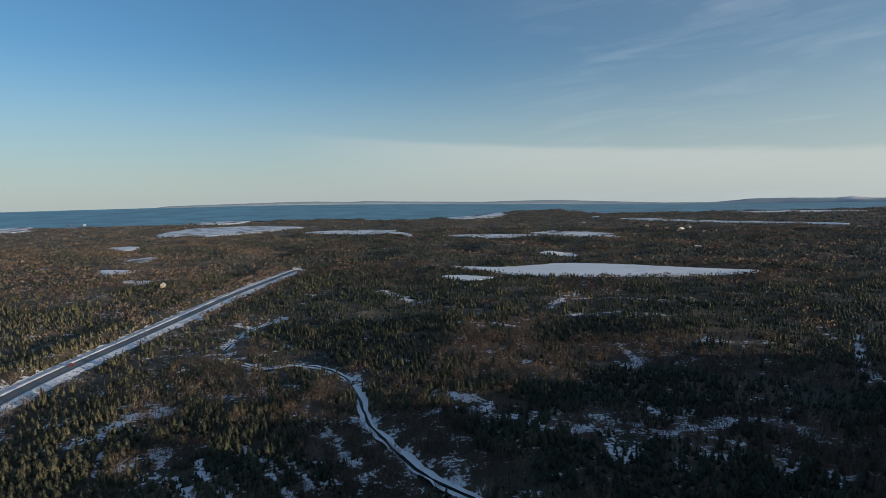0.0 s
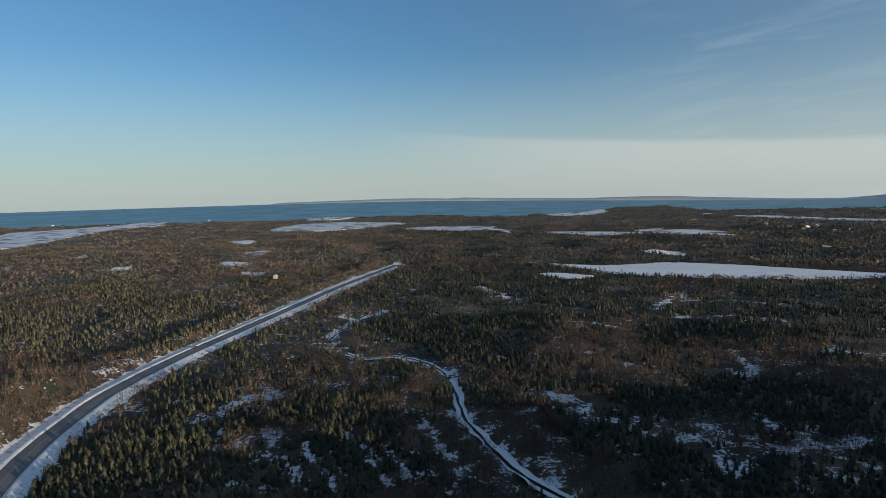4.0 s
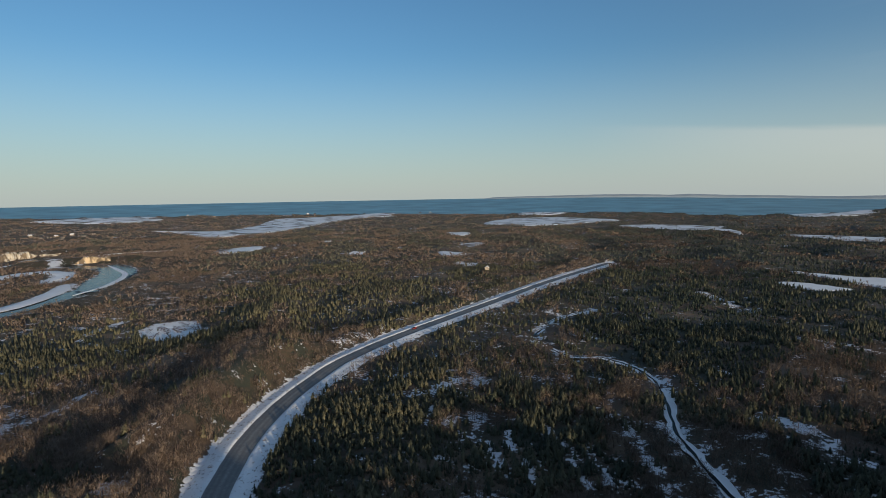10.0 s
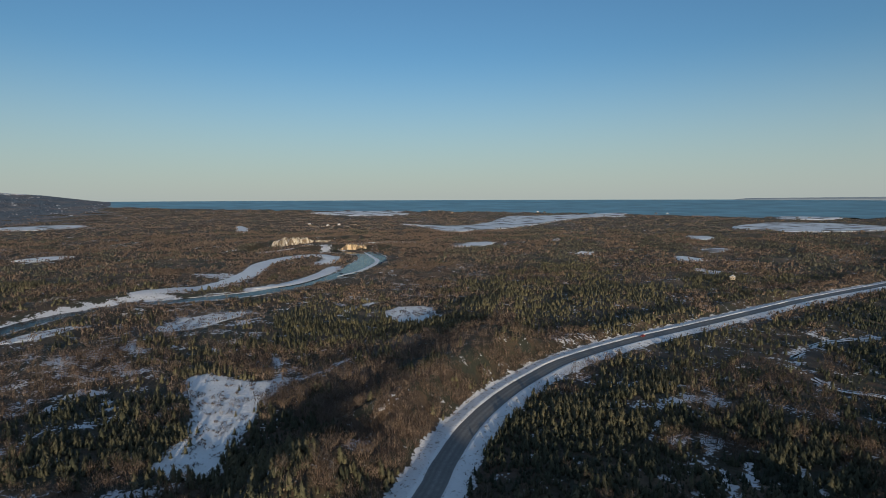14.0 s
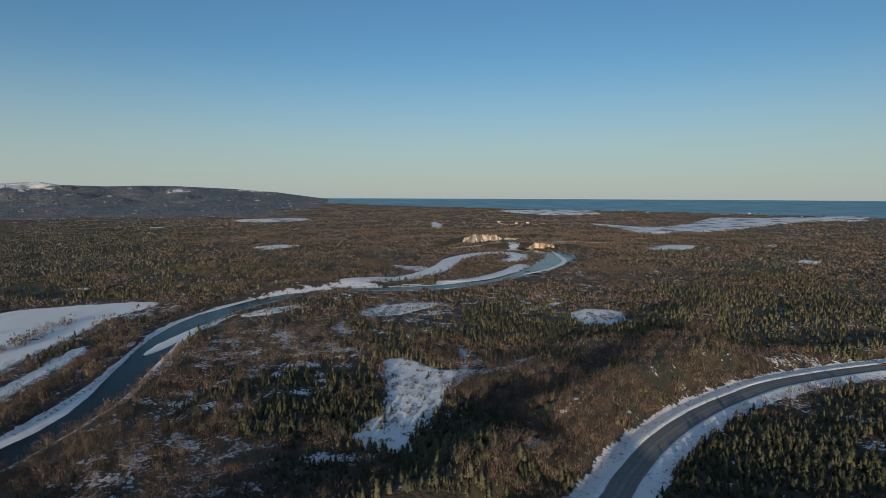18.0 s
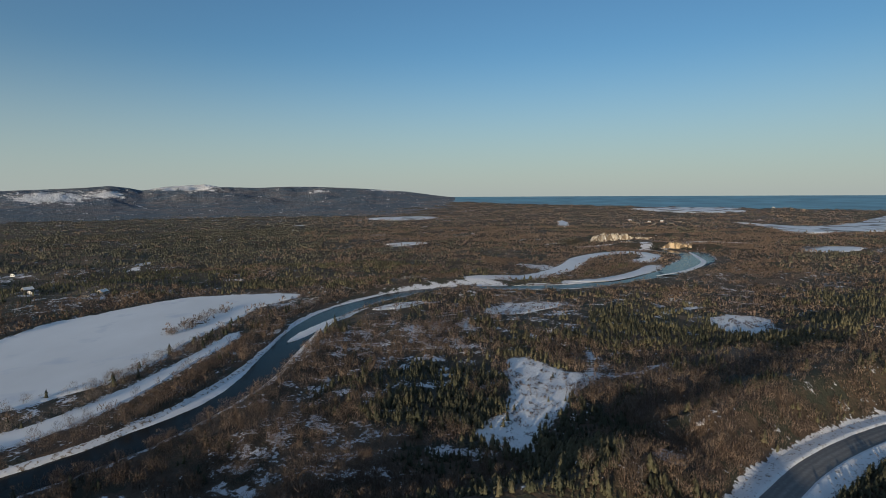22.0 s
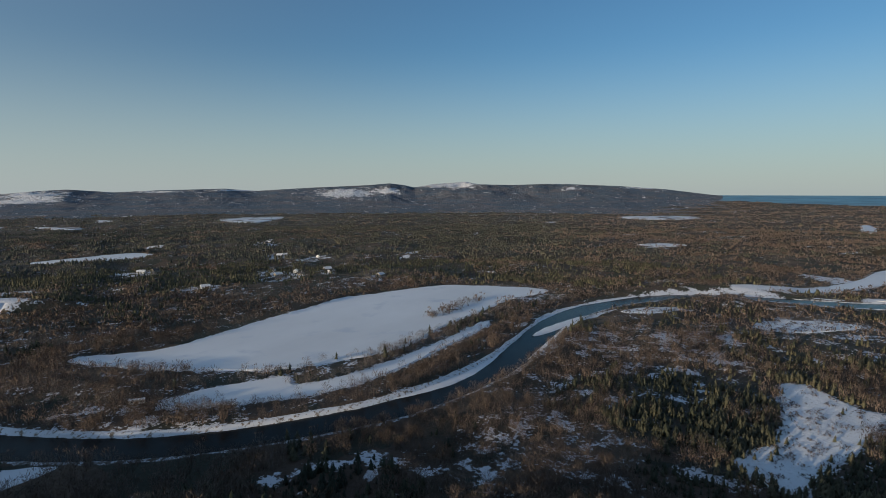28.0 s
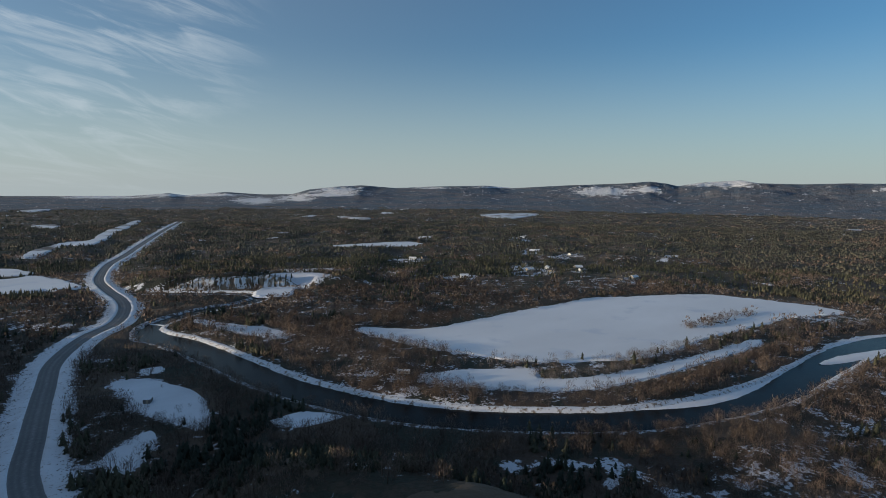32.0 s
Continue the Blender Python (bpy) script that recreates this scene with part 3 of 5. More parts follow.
def plan(x, y):
    """What the plan says of places: distance to road, river and stream, open ground, snow."""
    p = {}
    p["road"], p["road_side"] = line_distance(x, y, ROAD_LINE, 40)
    p["river"], p["river_side"] = line_distance(x, y, RIVER_LINE, 60)
    p["river"] = p["river"] + 4.0 * smooth01((-395 - y) / 30)
    p["stream"], _ = line_distance(x, y, STREAM_LINE, 30)
    opened = np.full(x.shape, -40.0)
    lake = np.full(x.shape, -40.0)
    for k, loop in OUTLINES.items():
        d = inside_distance(x, y, loop)
        opened = np.maximum(opened, d)
        if k not in BOGGY:
            lake = np.maximum(lake, d)
    for half, line in ICE_LINES:
        d, _ = line_distance(x, y, line, 40)
        opened, lake = np.maximum(opened, half - d), np.maximum(lake, half - d)
    isle = inside_distance(x, y, ISLE)
    p["isle"] = isle
    p["open"], p["lake"] = np.where(isle > 0, -20, opened), np.where(isle > 0, -isle, lake)
    p["line"] = np.zeros(x.shape)
    for loop in YARD_LOOPS:
        p["line"] = np.maximum(p["line"], smooth01((inside_distance(x, y, loop, 20.0) + 3) / 6) * np.clip(0.62 + 0.75 * waves(x, y, 19, 2, 6), 0, 1))
    for line, half, power in SNOW_LINES:
        d, _ = line_distance(x, y, line, 20)
        p["line"] = np.maximum(p["line"], power * smooth01(1.5 - d / (half + 0.6)) * np.clip(0.78 + 0.5 * waves(x, y, 14, 2, 3), 0.3, 1))
    return p


def relief(x, y, p):
    """Land height with its swells, cut for the river and stream."""
    calm = smooth01((-p["open"] - 2) / 25) * smooth01((p["road"] - 8) / 25)
    swell = smooth01((-p["open"] - 4) / 34) * smooth01((p["road"] - 10) / 28) * smooth01((p["river"] - 18) / 30)
    z = ground_z(x, y) + calm * 0.6 * waves(x, y, 40, 2, 2) + swell * (3.6 * waves(x, y, 230, 3) + 1.1 * waves(x, y, 75, 2, 5)) * (1 + 0.8 * smooth01((np.hypot(x, y) - 500) / 700))
    d = line_distance(x, y, TERRACES[0], 60)[0]
    z = z + 15.0 * np.exp(-((x - 530) / 190) ** 2 - ((y - 2850) / 130) ** 2) + 9.0 * np.exp(-((x - 330) / 150) ** 2 - ((y - 2820) / 100) ** 2)
    r, _ = line_distance(x, y, SHADE_RIDGE, 60)
    z = z + (np.interp(y, SHADE_RIDGE_Y, SHADE_RIDGE_TOP) + 5.0 * waves(x, y, 48, 3, 4)) * smooth01(1 - r / 48) * smooth01((p["road"] - 12) / 22)
    z = z + (6.0 * smooth01(1 - d / 42) + 15.0 * smooth01(1 - line_distance(x, y, TERRACES[1], 60)[0] / 40)) * smooth01((p["road"] - 10) / 22) * smooth01((-p["open"] - 1) / 16) * smooth01((p["river"] - 14) / 20)
    # west verge raised into a slope that catches the low sun
    verge = (p["road_side"] < 0) * smooth01((y - 190) / 60)
    z = z + 4.5 * verge * smooth01((p["road"] - 14) / 12) * smooth01((41 - p["road"]) / 14)
    for line, high in BLUFFS:
        d, side = line_distance(x, y, line, 110)
        z = z + np.where(side < 0, high * smooth01((d - 6) / 8) * smooth01((105 - d) / 80), 0) * smooth01((p["road"] - 12) / 30)
    z = z - 3.2 * smooth01((RIVER_HALF + 5 - p["river"]) / 7) - 1.2 * smooth01((5 - p["stream"]) / 4) - 0.25 * smooth01((10 - p["road"]) / 4)
    return z


def land_z(x, y):
    """Height of the land at one place."""
    at = np.array([float(x)]), np.array([float(y)])
    return float(relief(*at, plan(*at))[0])


# ---- ground: one sheet out to the horizon ----
def build_ground():
    az = np.concatenate([np.arange(-48, 182, 0.46), np.arange(182, 312, 4.0)])
    rad = 45.0 * 1.0185 ** np.arange(0, 257)
    rad = rad[rad < 4850]
    rad = np.append(rad, 4880.0)
    a, r = np.meshgrid(np.radians(az), rad, indexing="ij")
    x, y = (-np.sin(a) * r).ravel(), (np.cos(a) * r).ravel()
    p = plan(x, y)
    z = relief(x, y, p)
    ra = np.hypot(x, y)
    z = z - 8.0 * smooth01((ra - coast(azimuth(x, y))) / 60)
    birch = wood_kind(x, y)
    snow = 0.10 + 0.30 * smooth01(birch * 1.2) + 0.16 * waves(x, y, 60, 3, 4)
    rise = np.minimum(np.minimum(line_distance(x, y, TERRACES[0], 60)[0], line_distance(x, y, TERRACES[1], 60)[0]), line_distance(x, y, SHADE_RIDGE, 60)[0])
    snow = snow - 0.26 * smooth01((16 - azimuth(x, y)) / 14) * smooth01((ra - 240) / 60)
    snow = snow - 0.5 * smooth01(1.3 - rise / 45) - 0.20 * smooth01((ra - 420) / 500)
    snow = np.maximum(snow, 1.1 * smooth01((p["open"] + 6) / 9))
    snow = np.maximum(snow, 0.95 * far_bog(x, y))
    snow = np.maximum(snow, 0.78 * p["line"])
    snow = np.maximum(snow, 0.8 * smooth01((9 - p["stream"]) / 5) * (0.45 + 0.7 * waves(x, y, 22, 2, 5)))
    snow = np.maximum(snow, 1.1 * smooth01((15.5 - p["road"]) / 4))
    snow = np.maximum(snow, 0.85 * smooth01((RIVER_HALF + 6 - p["river"]) / 4) * (p["river_side"] <= 0))
    snow = snow - 0.7 * smooth01((44 - p["river"]) / 14) * (p["river_side"] > 0) * smooth01((x + 300) / 60)
    na, nr = len(az), len(rad)
    i, j = np.meshgrid(np.arange(na), np.arange(nr - 1), indexing="ij")
    k = (i + 1) % na
    faces = np.stack([i * nr + j, i * nr + j + 1, k * nr + j + 1, k * nr + j], -1).reshape(-1, 4)[:, ::-1]
    verts = np.vstack([np.stack([x, y, z], -1), [[0, 0, 0]]])
    snow = np.append(snow, 0.2)
    ob = new("ground", mesh_from("ground", verts, faces, GROUND, True, [("snow", snow)]))
    bm = bmesh.new()
    bm.from_mesh(ob.data)
    bm.verts.ensure_lookup_table()
    bm.faces.new([bm.verts[q * nr] for q in range(na)])
    bm.to_mesh(ob.data)
    bm.free()
    tagged(ob, "wooded winter ground with brown scrub and thin snow", "ground", kind="structure")


def far_bog(x, y):
    """Open barrens between the woods, away from the flying place."""
    w = waves(x, y * 0.9, 330, 4, 1) + 0.25 * waves(x, y, 60, 2, 3)
    return smooth01((w - 1.02) / 0.06) * smooth01((np.hypot(x, y) - 550) / 300)


def wood_kind(x, y):
    """Above zero: bare broadleaf woods; below: spruce."""
    return 0.75 * waves(x, y, 210, 3, 6) + 0.25 * waves(x, y, 55, 2, 7) + 1.1 * (stands(x, y, 30, 1)[0] - 0.5) + 1.2 * (stands(x, y, 105, 2)[0] - 0.5) - 0.10


build_ground()


def sheet(name, loop, material, lift, label, category, hole=None):
    """A level sheet with the outline of a loop, its edge slightly ragged."""
    r = np.hypot(loop[:, 0], loop[:, 1])
    out = np.stack([-(np.roll(loop, -1, 0) - np.roll(loop, 1, 0))[:, 1], (np.roll(loop, -1, 0) - np.roll(loop, 1, 0))[:, 0]], -1)
    out /= np.linalg.norm(out, axis=1, keepdims=True) + 1e-9
    rag = 1.6 * waves(loop[:, 0], loop[:, 1], 22, 3, 1) * np.clip(r / 350, 0.5, 3)
    q = loop + out * rag[:, None]
    bm = bmesh.new()
    z = ground_z(q[:, 0], q[:, 1]) + lift
    edge = [bm.verts.new((a, b, c)) for (a, b), c in zip(q, z)]
    face = bm.faces.new(edge)
    if face.normal.z < 0 or sum(a[0] * b[1] - a[1] * b[0] for a, b in zip(q, np.roll(q, -1, 0))) < 0:
        bmesh.ops.reverse_faces(bm, faces=[face])
    bmesh.ops.triangulate(bm, faces=bm.faces[:])
    # its edge slopes down under the ground
    area = sum(a[0] * b[1] - a[1] * b[0] for a, b in zip(q, np.roll(q, -1, 0)))
    wide = (1.2 + 0.004 * r) * (-1 if area < 0 else 1)
    rim = [bm.verts.new((a - o[0] * w, b - o[1] * w, c - lift - 0.9)) for (a, b), c, o, w in zip(q, z, out, wide)]
    for i in range(len(edge)):
        j = (i + 1) % len(edge)
        bm.faces.new((edge[i], rim[i], rim[j], edge[j]) if area > 0 else (edge[i], edge[j], rim[j], rim[i]))
    me = bpy.data.meshes.new(name)
    bm.to_mesh(me)
    bm.free()
    me.materials.append(material)
    return tagged(new(name, me), label, category, kind="structure")


for key, loop in OUTLINES.items():
    far = math.hypot(*loop.mean(0))
    if key == "river_pool":
        sheet("river_pool", loop, RIVER_WATER, 0.45, "wide calm blue pool of the river at the bend", "river")
    elif key in SMOOTH:
        sheet("snow_clearing", loop, SNOW, 0.35, "small clearing under smooth clean snow among trees", "clearing")
    elif key in BOGGY:
        sheet("snow_clearing", loop, SNOW_BOG, 0.35, "open boggy clearing under tussocky snow among trees", "clearing")
    elif far > 1150:
        sheet("snow_flat", loop, SNOW_FAR, 0.35 + 0.0008 * far, "open marshy flat under patchy snow and brown sedge", "snow field")
    elif "pond" in key or "lake" in key or "field" in key:
        sheet("frozen_lake" if "lake" in key or "field" in key else "frozen_pond", loop, SNOW_ICE, 0.35 + 0.0008 * far, "frozen water under smooth wind-packed snow, wooded shore", "lake")
    else:
        sheet("snow_flat", loop, SNOW_ICE, 0.35 + 0.0008 * far, "open snow-covered flat between dark woods", "snow field")


def ribbon(name, line, offsets, heights, material, label, category, fields=(), wander=0.0, taper=False, lump=0.25, edge=0.25, shift=None, stage=False):
    """A strip along a line: at each point, a cross-section of offsets (left positive) and heights."""
    d = np.gradient(line, axis=0)
    d /= np.linalg.norm(d, axis=1, keepdims=True)
    nrm = np.stack([-d[:, 1], d[:, 0]], -1)
    n, k = len(line), len(offsets)
    offs = np.tile(np.asarray(offsets, float), (n, 1))
    hs = np.tile(np.asarray(heights, float), (n, 1))
    if wander:
        for c in range(k):
            w = waves(line[:, 0] + 37 * c, line[:, 1], 16, 3, c % 6)
            offs[:, c] += wander * w * (edge if c in (0, k - 1) else 1)
            hs[:, c] += lump * wander * w * (hs[:, c] > 0.2)
    if shift is not None:
        offs += np.sign(offs) * shift[:, None]
    if taper:
        run = np.minimum(np.arange(n), np.arange(n)[::-1]) / max(4.0, 0.22 * n)
        offs *= np.sqrt(np.clip(run, 0.02, 1))[:, None]
    x = line[:, :1] + nrm[:, :1] * offs
    y = line[:, 1:2] + nrm[:, 1:2] * offs
    z = ground_z(line[:, 0], line[:, 1])[:, None] + hs
    if stage:
        # water raised far off to fit the camera's view, where banks would hide it
        z = z + (1.1 * smooth01((np.hypot(line[:, 0], line[:, 1]) - 300) / 150) * (line[:, 0] < -280))[:, None]
    i, j = np.meshgrid(np.arange(n - 1), np.arange(k - 1), indexing="ij")
    faces = np.stack([i * k + j, i * k + j + 1, (i + 1) * k + j + 1, (i + 1) * k + j], -1).reshape(-1, 4)[:, ::-1]
    me = mesh_from(name, np.stack([x, y, z], -1).reshape(-1, 3), faces, material, True, [(f, np.tile(v, n)) for f, v in fields])
    return tagged(new(name, me), label, category, kind="structure")


road_at = [-4.7, -4.2, -3.2, -2.4, -1.3, -0.2, 0.2, 1.3, 2.4, 3.2, 4.2, 4.7]
ribbon("road", ROAD_LINE, road_at, [0.50, 0.54, 0.57, 0.58, 0.61, 0.64, 0.64, 0.61, 0.58, 0.57, 0.54, 0.50], ASPHALT, "two-lane asphalt highway, salt-dusted and bare of snow", "road",
       [("dust", [0.9, 0.35, 0.12, 0.5, 0.1, 0.75, 0.75, 0.1, 0.5, 0.12, 0.35, 0.9])])
for side in (1, -1):
    offs = [side * v for v in (4.6, 5.0, 5.6, 6.8, 8.6, 10.8, 13.4)]
    hts = [0.46, 0.62, 0.95, 0.75, 0.5, 0.25, -0.15]
    if side < 0:
        offs, hts = offs[::-1], hts[::-1]
    ribbon("snow_bank", ROAD_LINE, offs, hts, SNOW_ROAD, "ploughed snow bank with dirt and dead grass beside the road", "snow bank", wander=0.6)

ribbon("river", RIVER_LINE, [-RIVER_HALF - 3.5, -6, 0, 6, RIVER_HALF + 3.5], [-1.5, -1.5, -1.5, -1.5, -1.5], RIVER_WATER, "dark open river with slow ripples between icy banks", "river", stage=True)
ribbon("stream_ice", STREAM_LINE, [-2.7, -1.2, 1.2, 2.7], [-0.74, -0.66, -0.66, -0.74], SNOW, "snow-covered ice of a narrow winding stream", "ice", wander=1.1, lump=0.0, edge=1.2)
STREAM_LEAD = STREAM_LINE + np.stack([0.9 * np.sin(np.arange(len(STREAM_LINE)) * 0.31) - 0.6, 0.5 * np.cos(np.arange(len(STREAM_LINE)) * 0.23)], -1)
ribbon("stream", STREAM_LEAD, [-0.65, -0.25, 0.25, 0.65], [-0.60, -0.60, -0.60, -0.60], RIVER_WATER, "dark open lead of a half-frozen stream in scrub", "stream", wander=0.75, edge=1.0, lump=0.0)


def banks(line):
    """Snowy banks on both sides of the river, closer where it narrows."""
    narrow = -4.0 * smooth01((-395 - line[:, 1]) / 30)
    for side, cover in ((1, NEAR_BANK), (-1, SNOW_BANK)):
        offs, hts = [side * (RIVER_HALF + v) for v in (0.0, 0.8, 1.9, 3.2, 5.2)], [-1.75, -1.2, -0.45, 0.08, -0.35]
        if side < 0:
            offs, hts = offs[::-1], hts[::-1]
        ribbon("river_bank", line, offs, hts, cover, "low river bank with brown grass and snow", "bank", wander=0.9, edge=1.3, lump=0.1, shift=narrow)


banks(RIVER_LINE[int(np.argmax(RIVER_LINE[:, 0] > -610)) : -20])


def build_sea():
    az = np.arange(-48, 97, 0.5)
    t = np.linspace(0, 1, 24)
    a, q = np.meshgrid(az, t, indexing="ij")
    start = np.minimum(coast(a), 4820)
    r = start + (4870 - start) * q
    x, y = -np.sin(np.radians(a)) * r, np.cos(np.radians(a)) * r
    z = ground_z(x, y) - 1.0
    i, j = np.meshgrid(np.arange(len(az) - 1), np.arange(23), indexing="ij")
    faces = np.stack([i * 24 + j, i * 24 + j + 1, (i + 1) * 24 + j + 1, (i + 1) * 24 + j], -1).reshape(-1, 4)[:, ::-1]
    me = mesh_from("sea", np.stack([x, y, z], -1).reshape(-1, 3), faces, SEA_WATER, True)
    tagged(new("sea", me), "open cold blue sea out to the horizon", "sea", kind="structure")


build_sea()


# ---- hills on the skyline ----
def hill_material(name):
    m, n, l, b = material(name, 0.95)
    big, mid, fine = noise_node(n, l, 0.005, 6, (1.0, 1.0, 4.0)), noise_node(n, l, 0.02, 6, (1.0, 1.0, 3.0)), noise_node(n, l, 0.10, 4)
    # woods' base colour blued and lightened to put in the distant haze
    hazy_wood = blend(n, l, ramp(n, l, big, 0.44, 0.56), (0.085, 0.122, 0.172), (0.150, 0.150, 0.170))
    hazy_wood = blend(n, l, ramp(n, l, mid, 0.45, 0.62, 0.0, 0.85), hazy_wood, (0.046, 0.062, 0.086))
    hazy_wood = blend(n, l, ramp(n, l, fine, 0.55, 0.75, 0.0, 0.7), hazy_wood, (0.205, 0.222, 0.250))
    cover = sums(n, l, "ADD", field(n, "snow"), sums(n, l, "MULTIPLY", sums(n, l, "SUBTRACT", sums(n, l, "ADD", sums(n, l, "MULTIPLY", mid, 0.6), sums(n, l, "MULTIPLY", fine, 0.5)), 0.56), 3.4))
    l.new(blend(n, l, ramp(n, l, cover, 0.48, 0.60), hazy_wood, (0.76, 0.77, 0.80)), b.inputs["Base Color"])
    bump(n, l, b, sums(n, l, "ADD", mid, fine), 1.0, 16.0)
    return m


# bare snowy places on the hills: azimuth, elevation and half widths in degrees
SNOW_TOPS = [(120.3, -0.15, 2.7, 0.42), (116.2, 0.1, 1.0, 0.25), (110.6, 0.62, 2.4, 0.22), (108.4, 0.8, 1.0, 0.25), (98.0, 0.3, 1.0, 0.10), (90.5, 0.36, 2.0, 0.10), (154.4, -1.4, 1.7, 0.32), (150.6, -1.15, 1.6, 0.25),
             (146.6, -0.3, 2.2, 0.32), (147.6, -0.8, 2.6, 0.14), (158.0, -0.85, 2.0, 0.14), (162.0, -0.9, 2.4, 0.12), (167.0, -1.1, 3.0, 0.12), (130.5, 0.15, 2.4, 0.08), (137.5, 0.0, 2.0, 0.07)]


def build_hills(name, sky_az, sky_el, near, top, far, label):
    az = np.arange(sky_az[0], sky_az[-1] + 0.01, 0.18)
    rad = np.linspace(near, far, 64)
    a, r = np.meshgrid(az, rad, indexing="ij")
    x, y = -np.sin(np.radians(a)) * r, np.cos(np.radians(a)) * r
    crest = H + top * np.tan(np.radians(np.interp(a, sky_az, sky_el)))
    base = ground_z(x, y)
    base_top = ground_z(-np.sin(np.radians(a)) * top, np.cos(np.radians(a)) * top)
    rise = np.where(r < top, np.clip((r - near) / (top - near), 0, 1), 1.0 - 0.6 * smooth01((r - top) / (far - top)))
    lump = (0.42 * waves(x, y, 900, 2, 3) + 0.26 * waves(x, y, 330, 3, 6) + 0.16 * np.abs(waves(x, y, 150, 2, 2))) * smooth01((r - near) / 500) * smooth01((top - 20 - r) / 200)
    lift = np.maximum(crest - base_top, 0)
    # foot lifted over the far plain, so the haze-blued colour covers it too
    z = base - 3.0 + 6.5 * smooth01((r - near) / 160) * smooth01((a - sky_az[0] - 1) / 14) + lift * np.clip(rise**1.7 + lump * rise, 0, 1.0)
    high = np.degrees(np.arctan2(z - H, r))
    white = sum(np.exp(-(((a - c) / w) ** 2) - ((high - e) / h) ** 2) for c, e, w, h in SNOW_TOPS)
    snow = 0.17 + 0.95 * np.clip(white, 0, 1.1) + 0.10 * waves(x, y, 300, 3, 5) * rise
    n, k = a.shape
    i, j = np.meshgrid(np.arange(n - 1), np.arange(k - 1), indexing="ij")
    faces = np.stack([i * k + j, i * k + j + 1, (i + 1) * k + j + 1, (i + 1) * k + j], -1).reshape(-1, 4)[:, ::-1]
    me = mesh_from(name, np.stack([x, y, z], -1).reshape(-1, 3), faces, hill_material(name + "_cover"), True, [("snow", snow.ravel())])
    tagged(new(name, me), label, "hills", kind="structure")


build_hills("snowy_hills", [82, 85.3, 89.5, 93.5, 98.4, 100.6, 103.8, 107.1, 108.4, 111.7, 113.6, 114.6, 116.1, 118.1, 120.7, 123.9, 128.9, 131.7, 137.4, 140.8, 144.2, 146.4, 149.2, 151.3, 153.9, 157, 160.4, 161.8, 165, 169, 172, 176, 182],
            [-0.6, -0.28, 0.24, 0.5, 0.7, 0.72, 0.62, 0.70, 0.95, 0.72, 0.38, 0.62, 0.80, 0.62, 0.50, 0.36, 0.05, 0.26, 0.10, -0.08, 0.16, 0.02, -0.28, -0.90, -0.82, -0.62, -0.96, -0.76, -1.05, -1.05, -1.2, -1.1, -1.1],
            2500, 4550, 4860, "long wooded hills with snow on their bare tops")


def build_far_shore():
    """Low land across the bay, blued to put in haze, with folds and a snowy summit."""
    sky_az = [-48, -38, -37, -35.9, -34.7, -31.5, -28.5, -27.2, -25.4, -21.5, -18.5, -14.8, -12.1, -9.9, -6.6, -3.8, 0.0, 4.8, 7.6, 9.3, 12.6, 15.8, 21.0, 25.8, 28.0]
    sky_el = [-0.95, -0.95, -0.92, -0.78, -0.88, -0.82, -0.83, -0.95, -1.09, -1.05, -0.92, -0.76, -0.60, -0.57, -0.57, -0.60, -0.48, -0.34, -0.21, -0.27, -0.14, -0.13, -0.18, -0.22, -0.45]
    az = np.arange(-48, 28.01, 0.25)
    rad = np.array([4590, 4600, 4625, 4650, 4680, 4700, 4760.0])
    a, r = np.meshgrid(az, rad, indexing="ij")
    x, y = -np.sin(np.radians(a)) * r, np.cos(np.radians(a)) * r
    crest = H + 4700 * np.tan(np.radians(np.interp(a, sky_az, sky_el) + 0.006 * np.sin(a * 5.1) + 0.004 * np.sin(a * 11.7)))
    rise = np.interp(r, [4590, 4600, 4625, 4700, 4760], [0.0, 0.3, 0.55, 1.0, 0.6])
    low = ground_z(x, y) - 3.0
    z = low + np.maximum(crest - low, 1.0) * rise
    white = np.exp(-(((a + 35.9) / 1.0) ** 2)) * (rise > 0.7)
    n, k = a.shape
    i, j = np.meshgrid(np.arange(n - 1), np.arange(k - 1), indexing="ij")
    faces = np.stack([i * k + j, i * k + j + 1, (i + 1) * k + j + 1, (i + 1) * k + j], -1).reshape(-1, 4)[:, ::-1]
    m, nn, l, b = material("far_hazy_land", 0.95)
    # haze over the bay is put into this pale blue base colour
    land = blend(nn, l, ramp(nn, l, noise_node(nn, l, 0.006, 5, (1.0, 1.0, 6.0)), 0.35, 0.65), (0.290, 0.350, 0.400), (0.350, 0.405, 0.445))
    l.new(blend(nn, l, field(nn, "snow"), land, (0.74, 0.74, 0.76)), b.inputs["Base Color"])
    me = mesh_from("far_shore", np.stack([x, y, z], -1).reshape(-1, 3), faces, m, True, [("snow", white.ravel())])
    tagged(new("far_shore", me), "low far shore across the bay, blue with painted-in haze", "hills", kind="structure")


build_far_shore()


